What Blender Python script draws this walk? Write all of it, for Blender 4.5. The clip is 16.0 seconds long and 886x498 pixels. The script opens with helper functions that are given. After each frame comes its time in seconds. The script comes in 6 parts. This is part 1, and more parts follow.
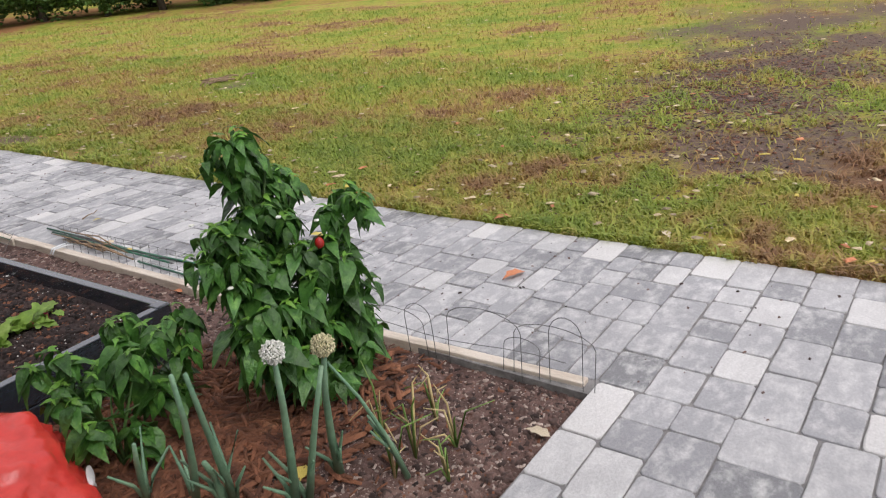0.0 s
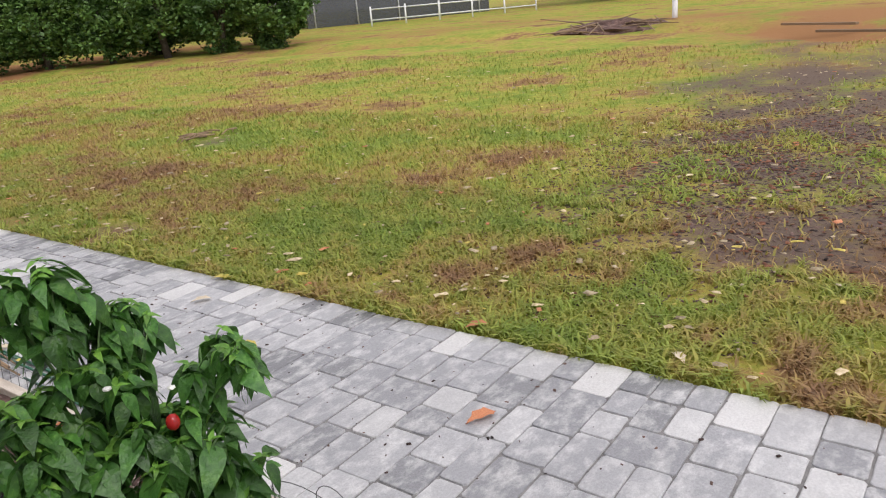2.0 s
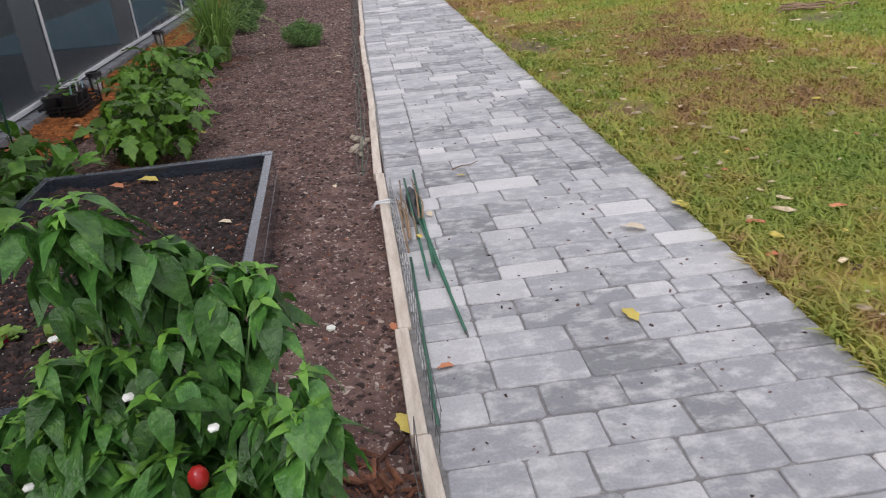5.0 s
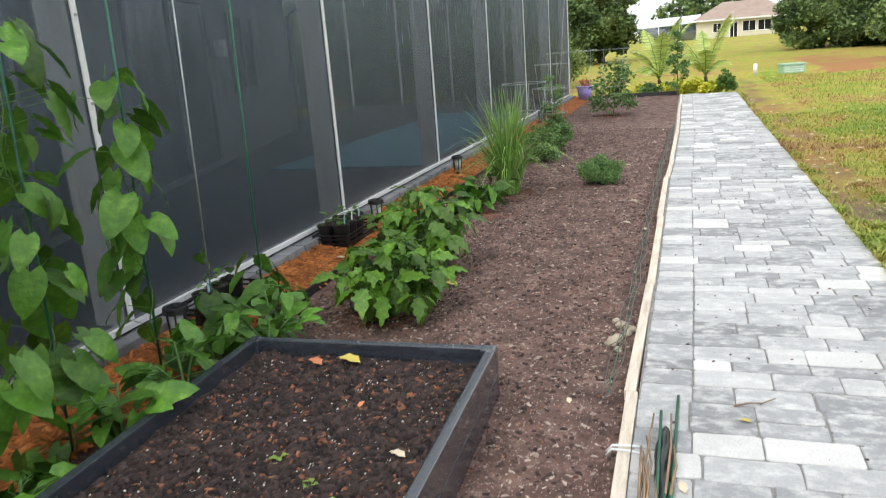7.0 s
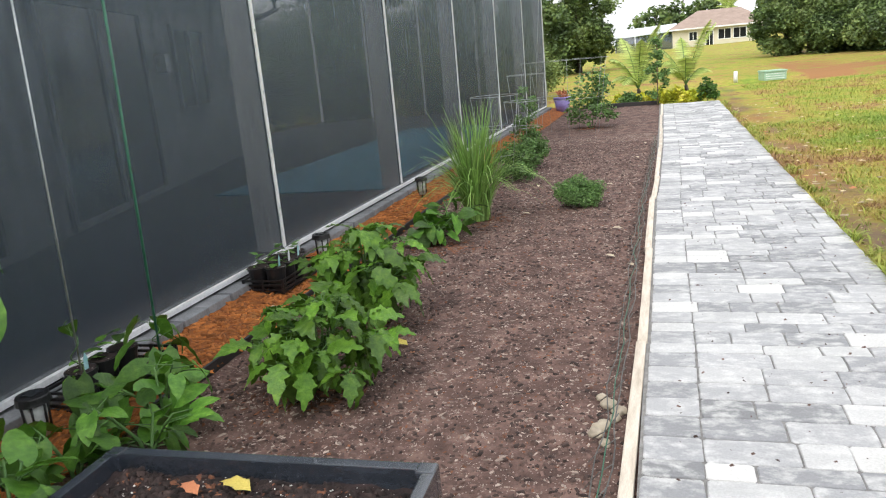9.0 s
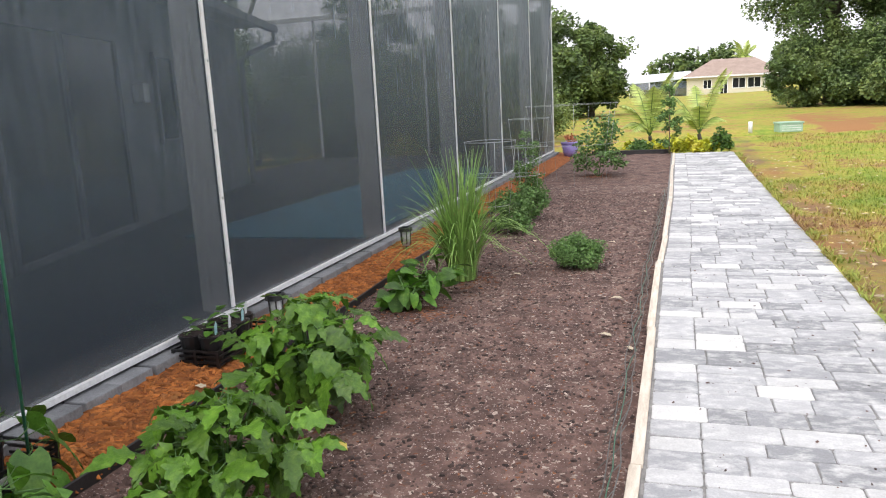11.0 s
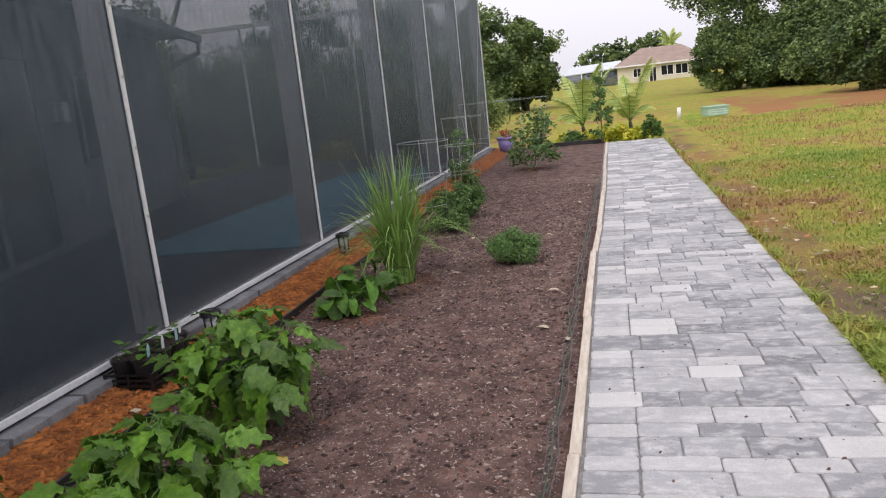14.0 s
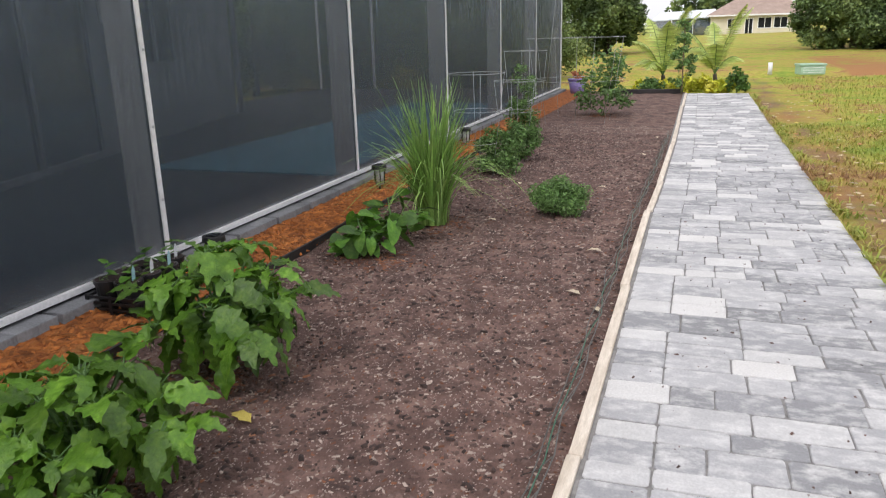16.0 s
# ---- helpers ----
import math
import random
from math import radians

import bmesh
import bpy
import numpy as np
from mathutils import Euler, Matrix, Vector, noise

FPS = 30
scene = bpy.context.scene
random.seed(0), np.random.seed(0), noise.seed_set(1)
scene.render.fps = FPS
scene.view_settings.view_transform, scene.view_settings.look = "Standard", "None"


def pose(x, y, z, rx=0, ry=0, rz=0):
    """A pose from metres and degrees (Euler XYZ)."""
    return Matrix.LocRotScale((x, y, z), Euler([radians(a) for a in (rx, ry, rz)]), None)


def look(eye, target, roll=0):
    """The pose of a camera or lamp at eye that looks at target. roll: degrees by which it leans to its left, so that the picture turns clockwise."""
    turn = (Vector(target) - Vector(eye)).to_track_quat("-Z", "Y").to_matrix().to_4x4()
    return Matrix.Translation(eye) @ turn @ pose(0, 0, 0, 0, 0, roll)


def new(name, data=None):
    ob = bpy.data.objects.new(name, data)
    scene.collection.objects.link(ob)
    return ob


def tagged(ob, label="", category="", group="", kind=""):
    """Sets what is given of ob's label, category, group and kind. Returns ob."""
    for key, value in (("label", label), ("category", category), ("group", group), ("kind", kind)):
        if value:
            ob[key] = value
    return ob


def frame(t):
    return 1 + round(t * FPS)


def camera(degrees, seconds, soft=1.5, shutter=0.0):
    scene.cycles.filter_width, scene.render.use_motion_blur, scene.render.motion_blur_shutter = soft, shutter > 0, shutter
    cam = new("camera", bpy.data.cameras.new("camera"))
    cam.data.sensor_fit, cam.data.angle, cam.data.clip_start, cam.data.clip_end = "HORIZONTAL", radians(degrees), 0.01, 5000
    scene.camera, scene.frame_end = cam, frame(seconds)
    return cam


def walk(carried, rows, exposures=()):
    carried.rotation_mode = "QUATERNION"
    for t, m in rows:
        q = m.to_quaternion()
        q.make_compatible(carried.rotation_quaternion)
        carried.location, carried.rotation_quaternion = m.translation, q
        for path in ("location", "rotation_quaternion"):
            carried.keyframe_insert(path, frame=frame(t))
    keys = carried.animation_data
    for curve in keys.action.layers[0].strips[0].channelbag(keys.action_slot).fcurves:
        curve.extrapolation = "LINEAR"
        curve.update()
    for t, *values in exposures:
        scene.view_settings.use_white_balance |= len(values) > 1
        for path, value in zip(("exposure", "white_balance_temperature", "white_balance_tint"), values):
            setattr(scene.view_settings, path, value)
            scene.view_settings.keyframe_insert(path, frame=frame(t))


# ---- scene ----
cam = camera(61.2, 16.0, 1.1, 0.2)
PATH = [
    (0, (-1.989, -0.927, 1.371), (-0.501, 0.185, 0.629), -5.3),
    (0.5, (-1.761, -0.886, 1.37), (-0.287, 0.277, 0.681), -5.2),
    (1, (-1.541, -0.895, 1.363), (-0.074, 0.289, 0.695), -4.0),
    (1.5, (-1.366, -0.79, 1.354), (0.146, 0.36, 0.73), -5.4),
    (2, (-1.209, -0.651, 1.362), (0.299, 0.501, 0.731), -5.1),
    (2.5, (-1.057, -0.574, 1.325), (0.122, 0.853, 0.566), -6.1),
    (3, (-0.851, -0.556, 1.27), (-0.035, 1.089, 0.478), -2.7),
    (5.3, (-0.089, -0.073, 1.266), (-0.072, 1.748, 0.439), -4.0),
    (5.5, (-0.076, 0.002, 1.278), (-0.168, 1.845, 0.507), -2.7),
    (6, (-0.035, 0.257, 1.323), (-0.38, 2.084, 0.587), -3.0),
    (6.5, (-0.018, 0.466, 1.365), (-0.612, 2.253, 0.693), -5.4),
    (7, (0.09, 0.79, 1.365), (-0.525, 2.623, 0.856), -4.3),
    (7.5, (0.105, 0.992, 1.36), (-0.408, 2.87, 0.901), -4.0),
    (8, (0.041, 1.229, 1.366), (-0.465, 3.114, 0.932), -6.2),
    (8.2, (0.018, 1.301, 1.334), (-0.536, 3.161, 0.852), -5.8),
    (10.3, (0.049, 2.175, 1.368), (-0.52, 4.035, 0.903), -3.8),
    (10.5, (0.069, 2.23, 1.377), (-0.488, 4.097, 0.924), -2.7),
    (11, (0.037, 2.382, 1.348), (-0.557, 4.252, 0.961), -3.0),
    (11.5, (0.076, 2.397, 1.389), (-0.473, 4.288, 1.04), -3.6),
    (12, (0.082, 2.411, 1.413), (-0.393, 4.338, 1.165), -4.7),
    (12.5, (0.083, 2.448, 1.399), (-0.319, 4.395, 1.178), -6.1),
    (13, (0.076, 2.4, 1.388), (-0.348, 4.338, 1.132), -5.2),
    (13.5, (0.078, 2.388, 1.361), (-0.389, 4.3, 1.007), -6.0),
    (14, (0.108, 2.401, 1.356), (-0.349, 4.307, 0.958), -6.0),
    (14.5, (0.085, 2.406, 1.292), (-0.326, 4.291, 0.766), -6.6),
    (15, (0.104, 2.496, 1.302), (-0.42, 4.34, 0.731), -6.2),
    (15.5, (0.177, 2.75, 1.243), (-0.46, 4.542, 0.626), -1.9),
    (16, (0.198, 2.912, 1.278), (-0.421, 4.733, 0.729), -1.6),
]
walk(cam, [(t, look(eye, target, roll)) for t, eye, target, roll in PATH],
     [(0, 0.36, 6500, 17), (2.4, 0.36, 6450, 17), (3, 0.36, 6250, 17), (5.5, 0.20, 6300, 18), (7, 0.86, 6400, 8), (8.2, 0.88, 6400, 9), (10.5, 0.95, 6450, 13), (11.2, 0.9, 6400, 15), (12.5, 0.50, 6300, 20), (13.5, 0.27, 6350, 20), (14.5, 0.52, 6500, 17), (16, 0.6, 6450, 15)])

# ---- light ----
world = bpy.data.worlds.new("overcast_sky")
scene.world = world
world.use_nodes = True
wn = world.node_tree
bg = wn.nodes["Background"]
sky = wn.nodes.new("ShaderNodeTexSky")
sky.sky_type = 'NISHITA'
sky.sun_disc = False
sky.sun_elevation = radians(52)
sky.sun_rotation = radians(200)
sky.dust_density = 4.0
grey = wn.nodes.new("ShaderNodeHueSaturation")
grey.inputs["Saturation"].default_value = 0.12
cloud = wn.nodes.new("ShaderNodeMix")
cloud.data_type = 'RGBA'
cloud.inputs[0].default_value = 0.6
cloud.inputs[7].default_value = (9.5, 9.7, 10.0, 1)
wn.links.new(sky.outputs[0], grey.inputs["Color"])
wn.links.new(grey.outputs[0], cloud.inputs[6])
wn.links.new(cloud.outputs[2], bg.inputs[0])
bg.inputs[1].default_value = 0.105
sun = new("sun", bpy.data.lights.new("sun", 'SUN'))
sun.data.energy = 0.9
sun.data.angle = radians(25)
sun.data.color = (1.0, 0.97, 0.92)
sun.matrix_world = look((0, 0, 30), (0 - 30 * math.cos(radians(52)) * math.sin(radians(200)), -30 * math.cos(radians(52)) * math.cos(radians(200)), 30 - 30 * math.sin(radians(52))))


# ---- materials ----
def nodes_of(name):
    m = bpy.data.materials.new(name)
    m.use_nodes = True
    nt = m.node_tree
    return m, nt, nt.nodes["Principled BSDF"]


def ramp_node(nt, cols):
    r = nt.nodes.new("ShaderNodeValToRGB")
    els = r.color_ramp.elements
    while len(els) < len(cols):
        els.new(0.5)
    for e, (p, c) in zip(els, cols):
        e.position, e.color = p, (*c, 1)
    return r


def surf(name, cols, scale=4.0, rough=0.8, bump=0.3, bscale=60.0, vary=0.0, on_world=False, metal=0.0,
         specks=None, stretch=(1, 1, 1), translucent=0.0, detail=6.0, coat=0.0):
    """A procedural surface: two scales of noise for colour, a bump, a spread from object to object."""
    m, nt, b = nodes_of(name)
    ln = nt.links.new
    if on_world:
        vec = nt.nodes.new("ShaderNodeNewGeometry").outputs["Position"]
    else:
        vec = nt.nodes.new("ShaderNodeTexCoord").outputs["Object"]
    info = nt.nodes.new("ShaderNodeObjectInfo")
    shift = nt.nodes.new("ShaderNodeVectorMath")
    shift.operation = 'MULTIPLY_ADD'
    shift.inputs[1].default_value = stretch
    ln(vec, shift.inputs[0])
    if not on_world:
        far = nt.nodes.new("ShaderNodeMath")
        far.operation = 'MULTIPLY'
        far.inputs[1].default_value = 37.0
        ln(info.outputs["Random"], far.inputs[0])
        ln(far.outputs[0], shift.inputs[2])
    n1 = nt.nodes.new("ShaderNodeTexNoise")
    n1.inputs["Scale"].default_value = scale
    n1.inputs["Detail"].default_value = detail
    n1.inputs["Roughness"].default_value = 0.62
    ln(shift.outputs[0], n1.inputs["Vector"])
    r = ramp_node(nt, cols)
    ln(n1.outputs["Fac"], r.inputs[0])
    colour = r.outputs[0]
    n2 = nt.nodes.new("ShaderNodeTexNoise")
    n2.inputs["Scale"].default_value = bscale
    n2.inputs["Detail"].default_value = 4.0
    ln(shift.outputs[0], n2.inputs["Vector"])
    if specks:
        size, amount, tone = specks
        v = nt.nodes.new("ShaderNodeTexVoronoi")
        v.inputs["Scale"].default_value = size
        ln(shift.outputs[0], v.inputs["Vector"])
        pick = nt.nodes.new("ShaderNodeMath")
        pick.operation = 'LESS_THAN'
        pick.inputs[1].default_value = amount
        sep = nt.nodes.new("ShaderNodeSeparateColor")
        ln(v.outputs["Color"], sep.inputs[0])
        ln(sep.outputs[0], pick.inputs[0])
        near = nt.nodes.new("ShaderNodeMath")
        near.operation = 'LESS_THAN'
        near.inputs[1].default_value = 0.38
        ln(v.outputs["Distance"], near.inputs[0])
        both = nt.nodes.new("ShaderNodeMath")
        both.operation = 'MULTIPLY'
        ln(pick.outputs[0], both.inputs[0])
        ln(near.outputs[0], both.inputs[1])
        mx = nt.nodes.new("ShaderNodeMix")
        mx.data_type = 'RGBA'
        ln(both.outputs[0], mx.inputs[0])
        ln(colour, mx.inputs[6])
        mx.inputs[7].default_value = (*tone, 1)
        colour = mx.outputs[2]
    hsv = nt.nodes.new("ShaderNodeHueSaturation")
    ln(colour, hsv.inputs["Color"])
    val = nt.nodes.new("ShaderNodeMath")
    val.operation = 'MULTIPLY_ADD'
    val.inputs[1].default_value = 0.5
    val.inputs[2].default_value = 0.75
    ln(n2.outputs["Fac"], val.inputs[0])
    if vary:
        isl = nt.nodes.new("ShaderNodeNewGeometry")
        add = nt.nodes.new("ShaderNodeMath")
        add.operation = 'ADD'
        ln(info.outputs["Random"], add.inputs[0])
        ln(isl.outputs["Random Per Island"], add.inputs[1])
        fr = nt.nodes.new("ShaderNodeMath")
        fr.operation = 'FRACT'
        ln(add.outputs[0], fr.inputs[0])
        ma = nt.nodes.new("ShaderNodeMath")
        ma.operation = 'MULTIPLY_ADD'
        ma.inputs[1].default_value = 2 * vary
        ma.inputs[2].default_value = 1 - vary
        ln(fr.outputs[0], ma.inputs[0])
        mu = nt.nodes.new("ShaderNodeMath")
        mu.operation = 'MULTIPLY'
        ln(ma.outputs[0], mu.inputs[0])
        ln(val.outputs[0], mu.inputs[1])
        ln(mu.outputs[0], hsv.inputs["Value"])
    else:
        ln(val.outputs[0], hsv.inputs["Value"])
    ln(hsv.outputs[0], b.inputs["Base Color"])
    b.inputs["Roughness"].default_value = rough
    b.inputs["Metallic"].default_value = metal
    b.inputs["Coat Weight"].default_value = coat
    if bump:
        bp = nt.nodes.new("ShaderNodeBump")
        bp.inputs["Strength"].default_value = bump
        bp.inputs["Distance"].default_value = 0.01
        ln(n2.outputs["Fac"], bp.inputs["Height"])
        ln(bp.outputs[0], b.inputs["Normal"])
    if translucent:
        t = nt.nodes.new("ShaderNodeBsdfTranslucent")
        ln(hsv.outputs[0], t.inputs[0])
        ms = nt.nodes.new("ShaderNodeMixShader")
        ms.inputs[0].default_value = translucent
        out = nt.nodes["Material Output"]
        ln(b.outputs[0], ms.inputs[1])
        ln(t.outputs[0], ms.inputs[2])
        ln(ms.outputs[0], out.inputs[0])
    return m


def paver_material():
    """Weathered grey concrete: each block its own grey, with pale streaks along it."""
    m, nt, b = nodes_of("paver_concrete")
    ln = nt.links.new
    info = nt.nodes.new("ShaderNodeObjectInfo")
    geo = nt.nodes.new("ShaderNodeNewGeometry")
    add = nt.nodes.new("ShaderNodeMath")
    add.operation = 'ADD'
    ln(info.outputs["Random"], add.inputs[0])
    ln(geo.outputs["Random Per Island"], add.inputs[1])
    fr = nt.nodes.new("ShaderNodeMath")
    fr.operation = 'FRACT'
    ln(add.outputs[0], fr.inputs[0])
    r = ramp_node(nt, [(0.0, (0.21, 0.213, 0.22)), (0.15, (0.27, 0.273, 0.283)), (0.4, (0.35, 0.352, 0.364)), (0.75, (0.43, 0.43, 0.438)), (0.88, (0.55, 0.547, 0.54)), (1.0, (0.66, 0.65, 0.63))])
    ln(fr.outputs[0], r.inputs[0])
    off = nt.nodes.new("ShaderNodeVectorMath")
    off.operation = 'MULTIPLY_ADD'
    off.inputs[1].default_value = (12, 18, 13)
    ln(geo.outputs["Position"], off.inputs[0])
    sc = nt.nodes.new("ShaderNodeMath")
    sc.operation = 'MULTIPLY'
    sc.inputs[1].default_value = 91
    ln(fr.outputs[0], sc.inputs[0])
    ln(sc.outputs[0], off.inputs[2])
    st = nt.nodes.new("ShaderNodeTexNoise")
    st.inputs["Scale"].default_value = 1.0
    st.inputs["Detail"].default_value = 7
    st.inputs["Roughness"].default_value = 0.65
    ln(off.outputs[0], st.inputs["Vector"])
    sr = ramp_node(nt, [(0.46, (0, 0, 0)), (0.66, (1, 1, 1))])
    ln(st.outputs["Fac"], sr.inputs[0])
    mx = nt.nodes.new("ShaderNodeMix")
    mx.data_type = 'RGBA'
    half = nt.nodes.new("ShaderNodeMath")
    half.operation = 'MULTIPLY'
    half.inputs[1].default_value = 0.68
    ln(sr.outputs[0], half.inputs[0])
    ln(half.outputs[0], mx.inputs[0])
    ln(r.outputs[0], mx.inputs[6])
    mx.inputs[7].default_value = (0.68, 0.675, 0.66, 1)
    big = nt.nodes.new("ShaderNodeTexNoise")
    big.inputs["Scale"].default_value = 1.6
    big.inputs["Detail"].default_value = 5
    ln(geo.outputs["Position"], big.inputs["Vector"])
    hv = nt.nodes.new("ShaderNodeHueSaturation")
    vv = nt.nodes.new("ShaderNodeMath")
    vv.operation = 'MULTIPLY_ADD'
    vv.inputs[1].default_value = 0.5
    vv.inputs[2].default_value = 0.74
    ln(big.outputs["Fac"], vv.inputs[0])
    fine = nt.nodes.new("ShaderNodeTexNoise")
    fine.inputs["Scale"].default_value = 110
    fine.inputs["Detail"].default_value = 6
    fine.inputs["Roughness"].default_value = 0.7
    ln(geo.outputs["Position"], fine.inputs["Vector"])
    grain = nt.nodes.new("ShaderNodeMath")
    grain.operation = 'MULTIPLY_ADD'
    grain.inputs[1].default_value = 0.75
    grain.inputs[2].default_value = 0.63
    ln(fine.outputs["Fac"], grain.inputs[0])
    tone = nt.nodes.new("ShaderNodeMath")
    tone.operation = 'MULTIPLY'
    ln(vv.outputs[0], tone.inputs[0])
    ln(grain.outputs[0], tone.inputs[1])
    ln(tone.outputs[0], hv.inputs["Value"])
    ln(mx.outputs[2], hv.inputs["Color"])
    ln(hv.outputs[0], b.inputs["Base Color"])
    bp = nt.nodes.new("ShaderNodeBump")
    bp.inputs["Strength"].default_value = 0.6
    bp.inputs["Distance"].default_value = 0.008
    ln(fine.outputs["Fac"], bp.inputs["Height"])
    ln(bp.outputs[0], b.inputs["Normal"])
    b.inputs["Roughness"].default_value = 0.62
    return m


def lawn_material(name, blades):
    """Patchy lawn by place: green, yellowed and red-brown dead turf; bare grey sand where 'bare' is high."""
    m, nt, b = nodes_of(name)
    ln = nt.links.new
    geo = nt.nodes.new("ShaderNodeNewGeometry")
    n1 = nt.nodes.new("ShaderNodeTexNoise")
    n1.inputs["Scale"].default_value = 0.55
    n1.inputs["Detail"].default_value = 7
    n1.inputs["Roughness"].default_value = 0.66
    ln(geo.outputs["Position"], n1.inputs["Vector"])
    if blades:
        cols = [(0.40, (0.23, 0.34, 0.055)), (0.475, (0.34, 0.39, 0.07)), (0.515, (0.44, 0.39, 0.095)), (0.545, (0.42, 0.28, 0.11)), (0.59, (0.33, 0.19, 0.10))]
    else:
        cols = [(0.40, (0.19, 0.27, 0.044)), (0.47, (0.29, 0.32, 0.055)), (0.52, (0.38, 0.33, 0.074)), (0.555, (0.34, 0.215, 0.086)), (0.60, (0.21, 0.115, 0.065))]
    r = ramp_node(nt, cols)
    ln(n1.outputs["Fac"], r.inputs[0])
    n2 = nt.nodes.new("ShaderNodeTexNoise")
    n2.inputs["Scale"].default_value = 9.0
    n2.inputs["Detail"].default_value = 10
    n2.inputs["Roughness"].default_value = 0.8
    ln(geo.outputs["Position"], n2.inputs["Vector"])
    n3 = nt.nodes.new("ShaderNodeTexNoise")
    n3.inputs["Scale"].default_value = 4.2
    n3.inputs["Detail"].default_value = 9
    n3.inputs["Roughness"].default_value = 0.8
    ln(geo.outputs["Position"], n3.inputs["Vector"])
    blend = nt.nodes.new("ShaderNodeMix")
    blend.inputs[0].default_value = 0.42
    ln(n1.outputs["Fac"], blend.inputs[2])
    ln(n3.outputs["Fac"], blend.inputs[3])
    ln(blend.outputs[0], r.inputs[0])
    hv = nt.nodes.new("ShaderNodeHueSaturation")
    ma = nt.nodes.new("ShaderNodeMath")
    ma.operation = 'MULTIPLY_ADD'
    ma.inputs[1].default_value = 2.2
    ma.inputs[2].default_value = -0.12
    ln(n2.outputs["Fac"], ma.inputs[0])
    if blades:
        mu = nt.nodes.new("ShaderNodeMath")
        mu.operation = 'MULTIPLY_ADD'
        mu.inputs[1].default_value = 0.5
        mu.inputs[2].default_value = 0.72
        ln(geo.outputs["Random Per Island"], mu.inputs[0])
        ln(mu.outputs[0], hv.inputs["Value"])
        ln(r.outputs[0], hv.inputs["Color"])
        ln(hv.outputs[0], b.inputs["Base Color"])
        b.inputs["Roughness"].default_value = 0.6
        t = nt.nodes.new("ShaderNodeBsdfTranslucent")
        ln(hv.outputs[0], t.inputs[0])
        ms = nt.nodes.new("ShaderNodeMixShader")
        ms.inputs[0].default_value = 0.35
        ln(b.outputs[0], ms.inputs[1])
        ln(t.outputs[0], ms.inputs[2])
        ln(ms.outputs[0], nt.nodes["Material Output"].inputs[0])
        return m
    ln(ma.outputs[0], hv.inputs["Value"])
    ln(r.outputs[0], hv.inputs["Color"])
    at = nt.nodes.new("ShaderNodeAttribute")
    at.attribute_name = "bare"
    sub = nt.nodes.new("ShaderNodeMath")
    sub.operation = 'MULTIPLY_ADD'
    sub.inputs[1].default_value = 1.6
    ln(at.outputs["Fac"], sub.inputs[0])
    k = nt.nodes.new("ShaderNodeMath")
    k.operation = 'MULTIPLY_ADD'
    k.inputs[1].default_value = 4.5
    k.inputs[2].default_value = -2.95
    ln(n2.outputs["Fac"], k.inputs[0])
    ln(k.outputs[0], sub.inputs[2])
    sub.use_clamp = True
    mx = nt.nodes.new("ShaderNodeMix")
    mx.data_type = 'RGBA'
    ln(sub.outputs[0], mx.inputs[0])
    ln(hv.outputs[0], mx.inputs[6])
    mx.inputs[7].default_value = (0.155, 0.115, 0.09, 1)
    red = nt.nodes.new("ShaderNodeAttribute")
    red.attribute_name = "straw"
    mz = nt.nodes.new("ShaderNodeMix")
    mz.data_type = 'RGBA'
    mott = nt.nodes.new("ShaderNodeMath")
    mott.operation = 'MULTIPLY_ADD'
    mott.inputs[1].default_value = 7.0
    mott.inputs[2].default_value = -2.3
    mott.use_clamp = True
    ln(n1.outputs["Fac"], mott.inputs[0])
    patch = nt.nodes.new("ShaderNodeMath")
    patch.operation = 'MULTIPLY'
    ln(red.outputs["Fac"], patch.inputs[0])
    ln(mott.outputs[0], patch.inputs[1])
    ln(patch.outputs[0], mz.inputs[0])
    ln(mx.outputs[2], mz.inputs[6])
    mz.inputs[7].default_value = (0.33, 0.17, 0.075, 1)
    ln(mz.outputs[2], b.inputs["Base Color"])
    b.inputs["Roughness"].default_value = 0.95
    b.inputs["Specular IOR Level"].default_value = 0.1
    bp = nt.nodes.new("ShaderNodeBump")
    bp.inputs["Strength"].default_value = 0.6
    bp.inputs["Distance"].default_value = 0.04
    ln(n2.outputs["Fac"], bp.inputs["Height"])
    ln(bp.outputs[0], b.inputs["Normal"])
    return m


SPLASH = 0.3


